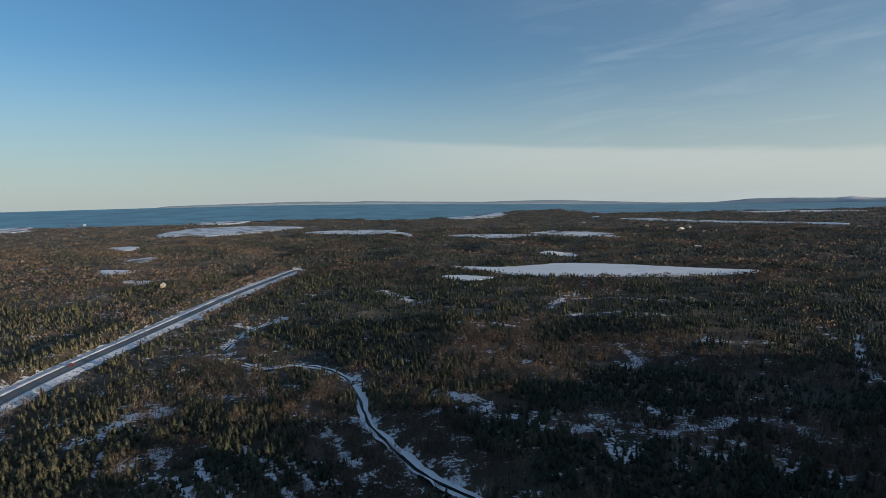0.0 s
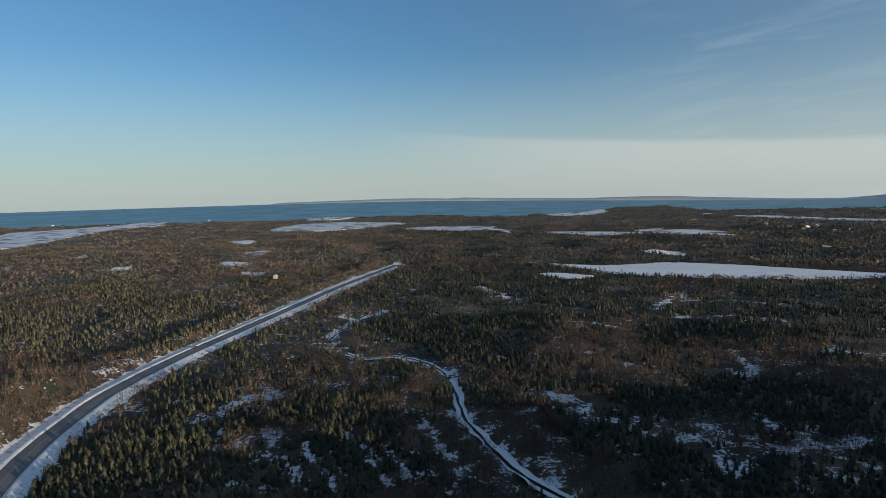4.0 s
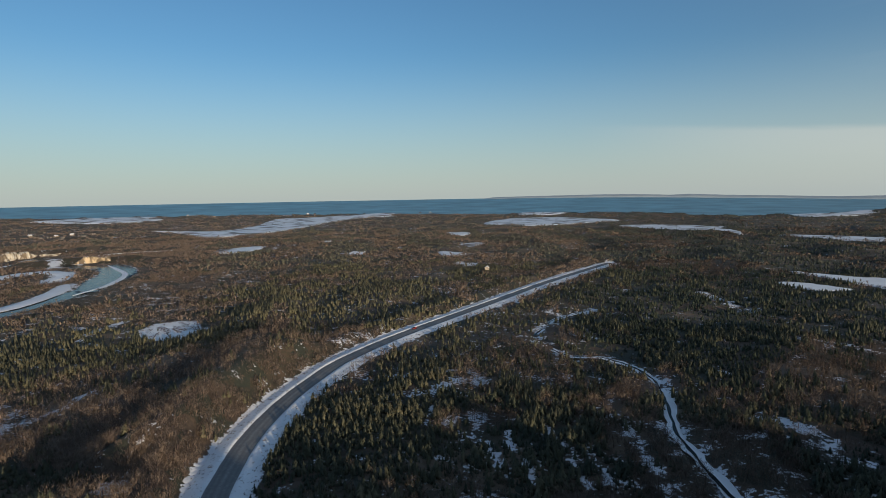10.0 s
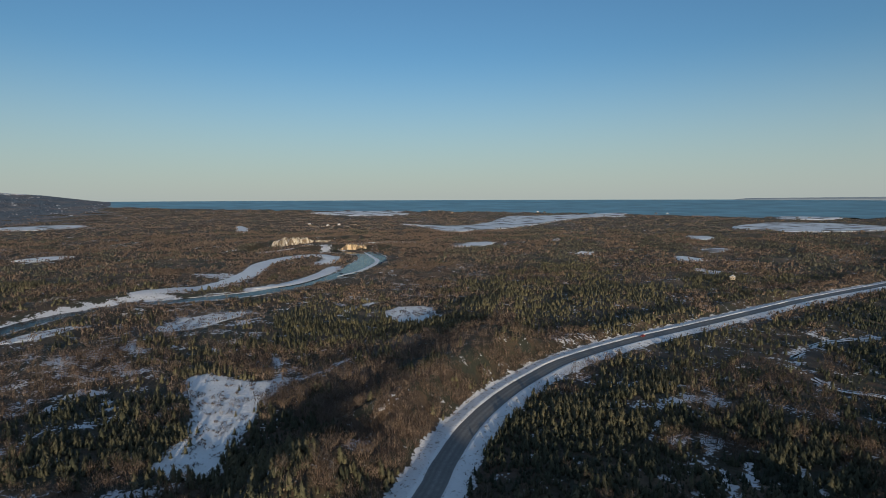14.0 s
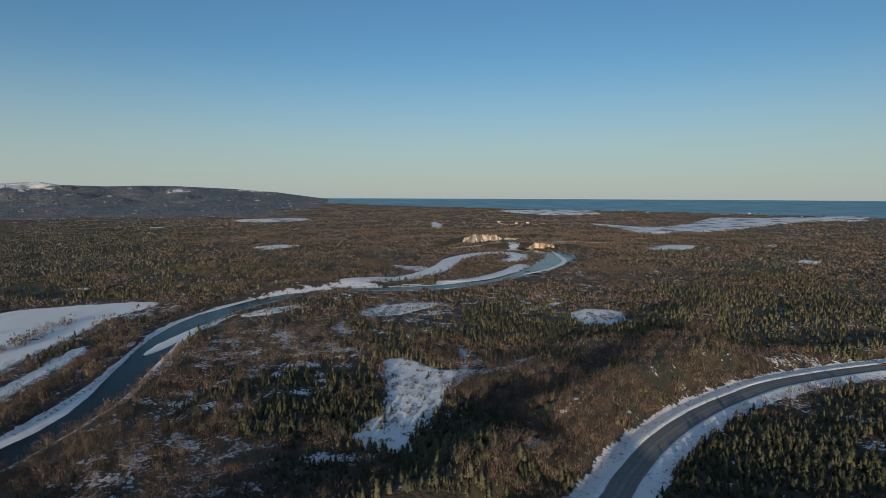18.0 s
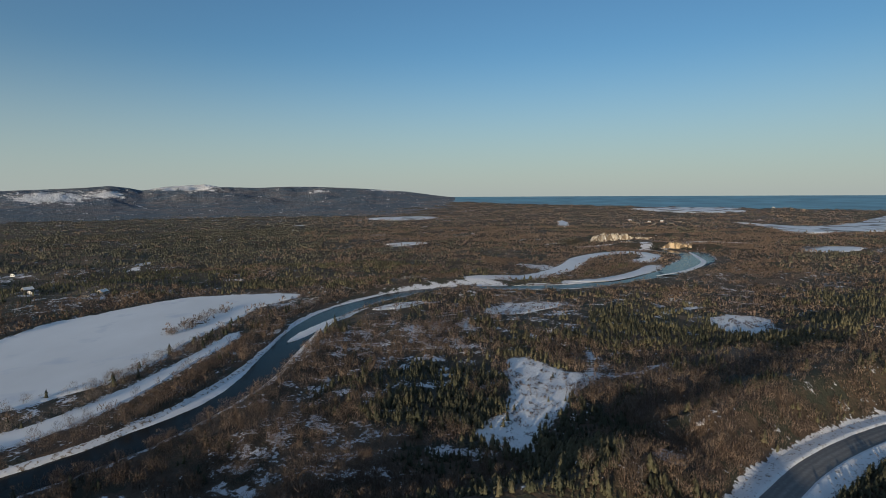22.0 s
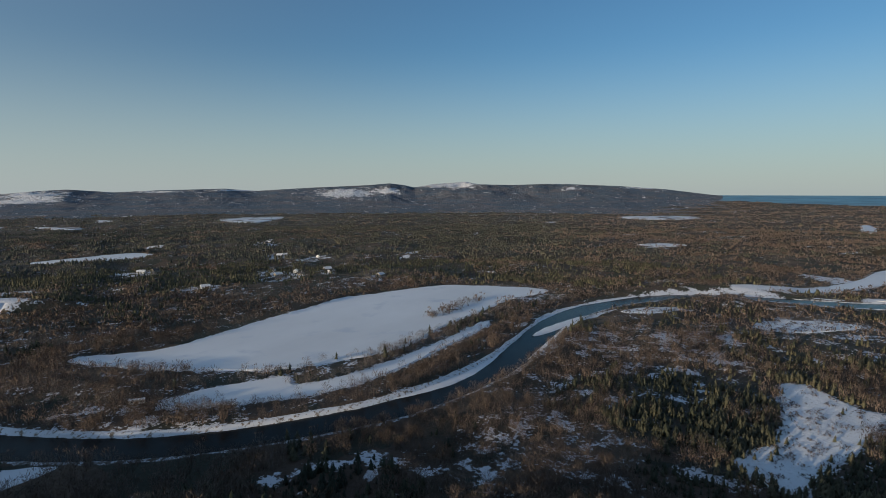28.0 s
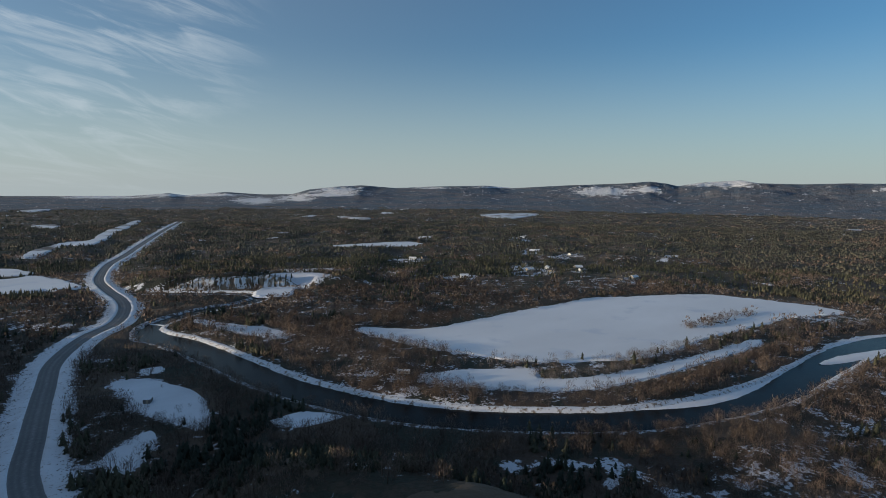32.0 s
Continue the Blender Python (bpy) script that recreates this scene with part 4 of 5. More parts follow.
# ---- trees ----
def cone_tree(boughs, sides, seed):
    """A spruce 1 high and 1 across: a slim core and ragged drooping boughs."""
    g = np.random.default_rng(seed)
    lean = g.normal(0, 0.02, 2)
    v, f = [(lean[0], lean[1], 1.0)], []
    core = 0.30 if boughs else 0.46
    for s in range(sides):
        a = 2 * np.pi * (s + g.uniform(-0.3, 0.3)) / sides
        w = core * g.uniform(0.75, 1.25)
        v.append((w * np.cos(a), w * np.sin(a), g.uniform(0.02, 0.10)))
    f += [(0, 1 + s, 1 + (s + 1) % sides) for s in range(sides)]
    for t in range(boughs):
        h = 0.08 + 0.78 * ((t + g.uniform(0, 0.8)) / boughs) ** 0.9
        a, b = 2.4 * t + g.uniform(-0.5, 0.5), len(v)
        reach = 0.54 * (1 - h) ** 0.8 * g.uniform(0.75, 1.2) + 0.04
        tip = np.array([reach * np.cos(a), reach * np.sin(a), h - g.uniform(0.0, 0.06)])
        side = np.array([-np.sin(a), np.cos(a), 0]) * (0.06 + 0.30 * reach)
        top = np.array([0.02 * np.cos(a), 0.02 * np.sin(a), h + 0.16])
        v += [tuple(top), tuple(tip + side * 0.8 - (0, 0, 0.03)), tuple(tip - side * 0.8)]
        f.append((b, b + 1, b + 2))
    return outward(np.array(v), np.array(f), (0, 0, 0.15), (1, 1, 0.6), g, 0.15)


def twig_tree(twigs, width, seed, trunk=True, long=0.3):
    """A bare tree 1 high and 1 across: a thin trunk and a rounded crown of fine slivers."""
    g = np.random.default_rng(seed)
    v, f = [], []
    if trunk:
        v += [(0.022, 0, 0), (-0.011, 0.019, 0), (-0.011, -0.019, 0), (0, 0, 0.85)]
        f += [(0, 1, 3), (1, 2, 3), (2, 0, 3)]
    for t in range(twigs):
        a, b = g.uniform(0, 2 * np.pi), len(v)
        h = 0.22 + 0.7 * g.uniform(0, 1) ** 0.8
        reach = 0.5 * np.sqrt(max(0.03, 1 - ((h - 0.58) / 0.46) ** 2)) * np.sqrt(g.uniform(0.05, 1))
        out = np.array([np.cos(a), np.sin(a), 0])
        way = out * g.uniform(0.2, 1.0) + np.array([0, 0, g.uniform(0.5, 1.0)]) + g.normal(0, 0.25, 3)
        way /= np.linalg.norm(way)
        across = np.cross(way, g.normal(0, 1, 3))
        across *= width * g.uniform(0.6, 1.3) / (np.linalg.norm(across) + 1e-6)
        c = out * reach + np.array([0, 0, h])
        tip = c + way * long * g.uniform(0.4, 0.8)
        root = c - way * long * g.uniform(0.4, 0.8)
        tip[2], root[2] = min(tip[2], 1.02), max(root[2], 0.0)
        v += [tuple(root + across), tuple(root - across), tuple(tip)]
        f.append((b, b + 1, b + 2))
    return outward(np.array(v), np.array(f), (0, 0, 0.42), (1, 1, 1), g, 0.22)


def scatter(name, kinds, x, y, z, height, width, tint, material, label):
    """Joins many trees, each a turned and scaled template, into one mesh."""
    pick = rng.integers(0, len(kinds), len(x))
    allv, allf, allt, alln, count = [], [], [], [], 0
    for k, (v, f, soft) in enumerate(kinds):
        sel = np.nonzero(pick == k)[0]
        if not len(sel):
            continue
        a = rng.uniform(0, 2 * np.pi, len(sel))
        c, s, w, h = np.cos(a)[:, None], np.sin(a)[:, None], width[sel][:, None], height[sel][:, None]
        vx = x[sel][:, None] + w * (c * v[:, 0] - s * v[:, 1])
        vy = y[sel][:, None] + w * (s * v[:, 0] + c * v[:, 1])
        vz = z[sel][:, None] + h * v[:, 2]
        allv.append(np.stack([vx, vy, vz], -1).reshape(-1, 3))
        allf.append((f[None] + (np.arange(len(sel)) * len(v))[:, None, None] + count).reshape(-1, 3))
        alln.append(np.stack([c * soft[:, 0] - s * soft[:, 1], s * soft[:, 0] + c * soft[:, 1], 0 * c + soft[:, 2]], -1).reshape(-1, 3))
        allt.append(np.repeat(tint[sel], len(v)))
        count += len(sel) * len(v)
    me = mesh_from(name, np.vstack(allv), np.vstack(allf), material, False, [("tint", np.concatenate(allt))], np.vstack(alln))
    return tagged(new(name, me), label, "forest", kind="stuff")


def sow(r0, r1, area):
    """Random places in the seen sector between two radii, one to so many square metres."""
    a0, a1 = np.radians(-44), np.radians(179)
    n = int(0.5 * (a1 - a0) * (r1 * r1 - r0 * r0) / area)
    r = np.sqrt(rng.uniform(r0 * r0, r1 * r1, n))
    a = rng.uniform(a0, a1, n)
    return -np.sin(a) * r, np.cos(a) * r


def woods(r0, r1, area):
    """Places where trees grow, with the plan there."""
    x, y = sow(r0, r1, area)
    keep = np.hypot(x, y) < coast(azimuth(x, y)) - 25
    x, y = x[keep], y[keep]
    p = plan(x, y)
    shore = 1.5 * waves(x, y, 20, 2, 8)
    keep = (p["road"] > 13.2 + shore + 5.0 * (p["road_side"] > 0) * smooth01((y - 250) / 60) - 2.4 * ((p["road_side"] < 0) & (y < 20))) & (p["river"] > RIVER_HALF + 4.5 - 3.0 * (p["river_side"] > 0) + shore + 7 * smooth01((np.hypot(x, y) - 380) / 120) * (x < -300)) & (p["stream"] > 2.8) & ((p["lake"] < -1.0 - 0.5 * shore) | (np.hypot(x, y) > 1150) & (waves(x, y, 75, 3, 4) > 0.12))
    chance = np.ones(len(x))
    chance *= 1 - 0.97 * smooth01((p["open"] + 3 + 2 * shore) / 5)
    chance *= 1 - 0.86 * np.clip(1.1 * p["line"], 0, 1)
    chance *= 1 - 0.35 * smooth01((12 - p["stream"]) / 5)
    chance *= 1 - 0.985 * far_bog(x, y)
    # thin hedges only between the field, the meadow and the river
    chance *= np.where((x > -445) & (x < -200) & (y > -238) & (y < -95) & (p["river_side"] <= 0) & (p["open"] > -18), 0.3, 1.0)
    gaps = waves(x, y, 26, 3, 9)
    chance *= np.where(gaps > 0.55, 0.2, 1.0)
    keep &= rng.uniform(0, 1, len(x)) < chance
    x, y = x[keep], y[keep]
    p = {k: v[keep] for k, v in p.items()}
    return x, y, relief(x, y, p), p



def grow():
    plant_near = {}
    rings = [("near", 160, 290, 3.2), ("next", 290, 450, 4.9), ("middle", 450, 850, 9.6), ("far", 850, 1700, 25.0), ("distant", 1700, 4300, 190.0)]
    for ring, r0, r1, area in rings:
        x, y, z, p = woods(r0, r1, area)
        if ring == "distant":
            on_plain = (azimuth(x, y) < 84 + 22 * rng.uniform(0, 1, len(x)) ** 1.5) | (np.hypot(x, y) < 2500 + 400 * rng.uniform(0, 1, len(x)))
            x, y, z, p = x[on_plain], y[on_plain], z[on_plain], {k: v[on_plain] for k, v in p.items()}
        patch, shade = stands(x, y, 30, 1)
        wide_patch, wide_shade = stands(x, y, 105, 2)
        kind = 1.1 * wood_kind(x, y) + rng.normal(0, 0.14, len(x))
        kind = np.where((p["river"] < 45) | (p["open"] > -22) | (p["road"] < 22) & (rng.uniform(0, 1, len(x)) < 0.6), kind + 0.45, kind)
        kind = np.where((p["stream"] < 29) | (p["road"] < 34) & (y > 60) & (x < -150), kind + 0.5, kind)
        kind = np.where((x > -580) & (x < -165) & (y > -345) & (y < -55) & (p["river_side"] <= 0) & (p["open"] > -38) | (p["isle"] > -2), kind + 0.9, kind)
        kind = kind - 0.75 * smooth01((np.hypot(x, y) - 560) / 200) * smooth01((azimuth(x, y) - 92) / 14)
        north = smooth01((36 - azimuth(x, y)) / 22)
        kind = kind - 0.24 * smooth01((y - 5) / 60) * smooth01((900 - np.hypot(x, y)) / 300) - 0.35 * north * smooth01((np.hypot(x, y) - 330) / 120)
        on_track = smooth01((9 - line_distance(x, y, TRACK, 20)[0]) / 4)
        kind = kind + 1.2 * on_track
        kind = kind + 0.45 * smooth01((np.hypot(x, y) - 400) / 150) * smooth01((azimuth(x, y) - 48) / 10) * smooth01((100 - azimuth(x, y)) / 10)
        kind = np.where((y < -30) & (np.hypot(x, y) < 340), kind + 0.35, kind) + 0.30 * (azimuth(x, y) > 50) * (y > -30) * smooth01((420 - np.hypot(x, y)) / 80)
        rise_woods = smooth01((azimuth(x, y) - 112) / 12) * smooth01((np.hypot(x, y) - 330) / 60) * smooth01((640 - np.hypot(x, y)) / 90)
        kind = kind + 0.75 * rise_woods
        bare = kind > 0.05 - 0.22 * smooth01((np.hypot(x, y) - 450) / 350)
        # low young spruces to the north, taller woods elsewhere
        tall = np.where(bare, 1.5, 1.08 + 0.30 * smooth01((10 - y) / 140))
        tall = 1.0 + (tall - 1.0) * smooth01((800 - np.hypot(x, y)) / 350)
        tall = tall * (1 - 0.4 * smooth01((48 - p["river"]) / 20) * smooth01((np.hypot(x, y) - 380) / 120) * (x < -300))
        heath = (azimuth(x, y) > 18) & (wide_shade < 0.16) & (np.hypot(x, y) > 380) | (shade < 0.07) & (np.hypot(x, y) > 300)
        seed_in = rng.uniform(0, 1, len(x)) < np.maximum(tall, 1.0) ** -1.6 * np.where(heath, 0.3, 1.0)
        x, y, z, kind, bare, tall = x[seed_in], y[seed_in], z[seed_in], kind[seed_in], bare[seed_in], tall[seed_in]
        p = {k: v[seed_in] for k, v in p.items()}
        shade, wide_shade, north, on_track, rise_woods = shade[seed_in], wide_shade[seed_in], north[seed_in], on_track[seed_in], rise_woods[seed_in]
        grown = tall * np.clip(0.72 + 0.5 * shade + 0.15 * waves(x, y, 120, 3, 2), 0.5, 1.4) * (1 - 0.35 * on_track)
        tone = np.clip(0.5 + 0.15 * waves(x, y, 85, 3, 3) + 0.7 * (shade - 0.5) + 0.7 * (wide_shade - 0.5) + rng.normal(0, 0.15 if r0 < 800 else 0.06, len(x)), 0, 1)
        # northern woods darkened: shade painted into their tone
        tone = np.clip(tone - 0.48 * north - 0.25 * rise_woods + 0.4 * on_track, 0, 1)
        # reddish roadside and stream scrub lighter, low sun painted in on the west verge
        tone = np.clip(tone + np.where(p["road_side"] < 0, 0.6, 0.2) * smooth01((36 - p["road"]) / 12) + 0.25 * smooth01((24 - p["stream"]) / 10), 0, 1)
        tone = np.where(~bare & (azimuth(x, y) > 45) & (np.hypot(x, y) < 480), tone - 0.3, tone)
        # woods to the west lightened: sunshine painted into their tone
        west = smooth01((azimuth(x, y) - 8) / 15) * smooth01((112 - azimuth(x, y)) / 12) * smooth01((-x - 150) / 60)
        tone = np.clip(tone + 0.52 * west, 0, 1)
        size = np.clip(rng.lognormal(-0.10, 0.33, len(x)), 0.45, 2.0) * grown * np.clip(1.0 + 0.35 * waves(x, y, 17, 2, 1), 0.6, 1.5)
        size = np.minimum(size, 1.9)
        wide = {"near": 1.0, "next": 1.0, "middle": 1.2, "far": 1.45, "distant": 2.6}[ring]
        for sort, sel in (("spruce", ~bare), ("broadleaf", bare)):
            i = np.nonzero(sel)[0]
            if ring == "near":
                gone = np.hypot(x[i], y[i]) < 176
                order = i[np.argsort(np.hypot(x[i], y[i]) + 900 * gone)]
                plant_near[sort] = [(x[q], y[q], z[q], size[q], tone[q]) for q in order[:280]]
                i = order[280:]
            if sort == "spruce":
                spec = {"near": (16, 5), "next": (10, 4), "middle": (3, 4), "far": (0, 4), "distant": (0, 4)}[ring]
                kinds = [cone_tree(*spec, 10 + q) for q in range(5)]
                h, w = 3.3 * size[i], 2.15 * size[i] * wide
                scatter("spruce_forest", kinds, x[i], y[i], z[i] - 0.2, h, w, tone[i], NEEDLES if r0 < 800 else HAZY_NEEDLES, "dense dark green spruce forest, tops catching low sun")
            else:
                spec = {"near": (72, 0.013, 0.17), "next": (36, 0.022, 0.20), "middle": (9, 0.075, 0.30), "far": (5, 0.14, 0.42), "distant": (4, 0.2, 0.5)}[ring]
                kinds = [twig_tree(spec[0], spec[1], 30 + q, ring in ("near", "next"), spec[2]) for q in range(6)]
                h, w = 3.9 * size[i], 2.9 * size[i] * wide**0.9
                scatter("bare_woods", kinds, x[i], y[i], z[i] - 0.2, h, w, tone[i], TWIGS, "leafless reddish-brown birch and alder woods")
    return plant_near


near_trees = grow()


# ---- single trees below the flying place ----
def tapered(bm, low, high, r0, r1, sides=6):
    """Adds a tapered stick between two points."""
    a, b = Vector(low), Vector(high)
    turn = (b - a).to_track_quat("Z", "Y").to_matrix().to_4x4()
    bmesh.ops.create_cone(bm, cap_ends=True, segments=sides, radius1=r0, radius2=r1, depth=(b - a).length, matrix=Matrix.Translation((a + b) / 2) @ turn)
    return bm


def tinted(me, value):
    me.attributes.new("tint", "FLOAT", "POINT").data.foreach_set("value", np.full(len(me.vertices), value, np.float32))
    return me


def spruce_model(seed):
    tree = new("spruce_tree")
    part("trunk", tapered(bmesh.new(), (0, 0, -0.3), (0, 0, 2.7), 0.08, 0.02), BARK, tree, "thin grey trunk")
    v, f, soft = cone_tree(44, 8, seed)
    v = v * (1.9, 1.9, 3.6)
    part("crown", mesh_from("crown", v, f, NEEDLES, False, [("tint", np.full(len(v), 0.2 + 0.12 * (seed % 6)))], soft), NEEDLES, tree)
    return tagged(tree, "small dark green spruce in thick woods", "tree", "spruces in the near woods")


def birch_model(seed):
    g = np.random.default_rng(seed)
    tree = new("birch_tree")
    bm = bmesh.new()
    tapered(bm, (0, 0, -0.3), (0.1, 0.05, 1.7), 0.06, 0.04)
    tapered(bm, (0.1, 0.05, 1.7), (0.0, 0.15, 3.4), 0.04, 0.012)
    for q in range(6):
        a, z0 = g.uniform(0, 6.28), g.uniform(0.8, 2.2)
        tapered(bm, (0.05, 0.03, z0), (0.95 * math.cos(a), 0.95 * math.sin(a), z0 + g.uniform(0.7, 1.2)), 0.03, 0.008, 4)
    me = bpy.data.meshes.new("trunk")
    bm.to_mesh(me)
    bm.free()
    me.materials.append(BARK)
    part("trunk", tinted(me, 0.9), BARK, tree, "pale bare trunk with forking limbs")
    v, f, soft = twig_tree(150, 0.010, seed, False, 0.17)
    v = v * (2.9, 2.9, 3.9)
    part("crown", mesh_from("crown", v, f, TWIGS, False, [("tint", np.full(len(v), 0.25 + 0.1 * (seed % 6)))], soft), TWIGS, tree, "fine leafless reddish twigs")
    return tagged(tree, "small leafless birch with reddish twigs in the woods", "tree", "birches in the near woods")


def plant(models, places):
    for k, (px, py, pz, size, tone) in enumerate(places):
        model = models[int(tone * 5.99) % len(models)]
        at = pose(px, py, pz, 0, 0, 47 * k % 360)
        if k < len(models):
            models[k].matrix_basis = at @ Matrix.Diagonal((size, size, size, 1))
            continue
        made = copy_thing(model, at)
        made.scale = (size, size, size)


plant([spruce_model(50 + q) for q in range(6)], near_trees["spruce"])
plant([birch_model(70 + q) for q in range(6)], near_trees["broadleaf"])


# ---- hedges and thickets of taller bare trees by the frozen field ----
def hedge(name, label, points, half, gap, tall, kinds, material, tone=0.5, base=0.0):
    line = spline(points, 2.0)
    n = int(len(line) * 2.0 * 2 * half / gap)
    i = rng.integers(0, len(line) - 1, n)
    x = line[i, 0] + rng.normal(0, 0.6 * half, n)
    y = line[i, 1] + rng.normal(0, 0.6 * half, n)
    p = plan(x, y)
    keep = (waves(x, y, 24, 2, 6) > -0.75) & (p["river"] > RIVER_HALF + 3)
    x, y = x[keep], y[keep]
    h = tall * np.clip(rng.lognormal(-0.05, 0.25, len(x)), 0.45, 1.3)
    return scatter(name, kinds, x, y, relief(x, y, plan(x, y)) + base - 0.1, h, h * rng.uniform(0.55, 0.85, len(x)), np.clip(tone + rng.normal(0, 0.2, len(x)), 0, 1), material, label)


GREY_TWIGS = leaf_material("grey_brown_twigs", (0.150, 0.126, 0.116), (0.290, 0.242, 0.215), (0.34, 0.295, 0.26))
round_tree = [twig_tree(100, 0.009, 130 + q, True, 0.16) for q in range(6)]
willow = [twig_tree(40, 0.011, 140 + q, False, 0.36) for q in range(5)]
hedge_spruce = [cone_tree(12, 5, 150 + q) for q in range(4)]
HEDGES = [([(-215, -226), (-233, -208), (-249, -193), (-263, -176)], 3.0), ([(-240, -178), (-248, -166), (-267, -155), (-283, -151), (-305, -148), (-335, -144), (-356, -137), (-395, -126)], 5.0),
          ([(-278, -180), (-296, -164), (-314, -156), (-346, -150), (-376, -142), (-407, -133), (-430, -125), (-475, -117), (-506, -92)], 3.4), ([(-426, -114), (-465, -104), (-500, -86), (-530, -70)], 7.0),
          ([(-410, -167), (-425, -160), (-442, -157), (-470, -160), (-500, -150)], 4.5)]
for k, (line, half) in enumerate(HEDGES):
    hedge("hedge_trees", "row of bare grey-brown trees beside the frozen field", line, half, 10.0, 5.0, round_tree, GREY_TWIGS, 0.66)
    if k < 4:
        hedge("hedge_spruces", "few dark spruces standing in the bare hedge", line, half, 130.0, 5.5, hedge_spruce, NEEDLES, 0.3)
hedge("willow_thicket", "dense brown willow thicket on the river bank", [(-198, -189), (-212, -169), (-226, -153), (-246, -138), (-264, -129)], 2.4, 5.0, 3.6, round_tree, GREY_TWIGS, 0.6)
hedge("willow_thicket", "dense orange-brown willow thicket on the river bank", [(-264, -129), (-296, -118), (-332, -112), (-375, -108), (-420, -102)], 5.5, 2.2, 3.4, willow, TWIGS, 0.98)
hedge("bank_woods", "bare grey-brown woods on the low river bank", [(-196, -200), (-190, -240), (-186, -285), (-200, -320), (-215, -345)], 11.0, 13.0, 4.6, round_tree, GREY_TWIGS, 0.45)
hedge("bank_scrub", "golden sunlit scrub above a snowy bank", [(-162, -434), (-174, -404), (-190, -373), (-194, -345)], 3.2, 3.0, 3.6, willow, TWIGS, 0.95)


# ---- tufts, shrubs and driftwood on the open snow ----
def tufts(name, x, y, z, height, label, material=TWIGS):
    kinds = [twig_tree(7, 0.09, 90 + q, False, 0.5) for q in range(4)]
    h = height * rng.uniform(0.5, 1.5, len(x))
    return scatter(name, kinds, x, y, z, h, h * 1.6, rng.uniform(0, 0.4, len(x)), material, label)


def tufts_on_road():
    n = 15000
    i = rng.integers(0, len(ROAD_LINE) - 1, n)
    t = rng.uniform(0, 1, n)[:, None]
    at = ROAD_LINE[i] * (1 - t) + ROAD_LINE[i + 1] * t
    d = ROAD_LINE[i + 1] - ROAD_LINE[i]
    d /= np.linalg.norm(d, axis=1, keepdims=True)
    off = rng.choice([-1, 1], n) * (5.5 + 7.0 * np.sqrt(rng.uniform(0, 1, n)))
    x, y = at[:, 0] - d[:, 1] * off, at[:, 1] + d[:, 0] * off
    clump = waves(x, y, 9, 2, 2) > 0.1
    tufts("roadside_grass", x[clump], y[clump], 0.15 + 0 * x[clump], 0.55, "dead brown grass and twigs poking through roadside snow")


def tufts_on_bogs():
    xs, ys = [], []
    for key in sorted(BOGGY - SMOOTH):
        loop = OUTLINES[key]
        lo, hi = loop.min(0) - 4, loop.max(0) + 4
        n = int(min(9000, 0.5 * np.prod(hi - lo)))
        x, y = rng.uniform(lo[0], hi[0], n), rng.uniform(lo[1], hi[1], n)
        keep = (inside_distance(x, y, loop) > -2) & (waves(x, y, 13, 2, 4) + 0.6 * waves(x, y, 45, 2, 1) > 0.05)
        xs.append(x[keep])
        ys.append(y[keep])
    x, y = np.concatenate(xs), np.concatenate(ys)
    tufts("bog_shrubs", x, y, 0.3 + 0 * x, 0.85, "low brown shrubs and tussocks on snowy bogs")


tufts_on_road()
tufts_on_bogs()


# ---- river ice, bars and bluffs ----
def ice(label, half, points, lift=-1.25, material=SNOW):
    line = points if isinstance(points, np.ndarray) else spline(points, 5.0)
    ob = ribbon("ice_shelf", line, [-half - 1.0, -half, -half * 0.4, half * 0.4, half, half + 1.0], [lift - 0.35, lift, lift + 0.15, lift + 0.15, lift, lift - 0.35], material, label, "ice", wander=min(2.0, 0.34 * half), taper=True, lump=0.05, stage=lift < 0)
    return ob


ice("snow-covered shore ice along the river bend", 2.8, [(-128, -440), (-144, -410), (-152, -360), (-150, -300), (-160, -235), (-176, -196), (-192, -172), (-213, -143), (-240, -122)])
ice("broad snowy shore ice beside open water", 4.6, [(-236, -124), (-273, -103), (-316, -95), (-367, -94), (-418, -90), (-470, -77), (-505, -60)])
ice("snow-covered shore ice along the far bank", 2.4, [(-505, -60), (-550, -30), (-590, 0), (-615, 30), (-622, 70), (-618, 120), (-611, 180), (-622, 236)])
ice("white shelf ice on the inner bend", 9.0, ICE_LINES[2][1], 0.5)
ice("wide ragged shore ice in the river bend", 5.5, [(-262, -118), (-293, -108), (-336, -104), (-369, -99), (-405, -94), (-456, -82)])
ice("shelf ice on the near bank", 4.5, [(-385, -78), (-421, -66), (-453, -52), (-482, -34)])
ice("snowy rim of ice round the river pool", 3.0, [(-649, 305), (-692, 366), (-766, 428), (-840, 458), (-905, 480)], 0.7)
ice("narrow shore ice by the willow bank", 2.0, [(-330, -70), (-389, -62), (-426, -58), (-470, -44), (-520, -14)])
ice("narrow shore ice by the willow bank", 2.2, [(-556, 14), (-578, 44), (-582, 100), (-574, 160), (-580, 200)])
ice("frozen oxbow under smooth snow", 13.0, ICE_LINES[0][1], 0.55, SNOW_ICE)
ice("frozen upper river reach under snow", 6.0, ICE_LINES[1][1], 0.8, SNOW_ICE)
ice("snow strip on top of the clay bluff", 4.0, [(-1090, 540), (-1085, 620), (-1040, 680)], 0.9, SNOW_ICE)


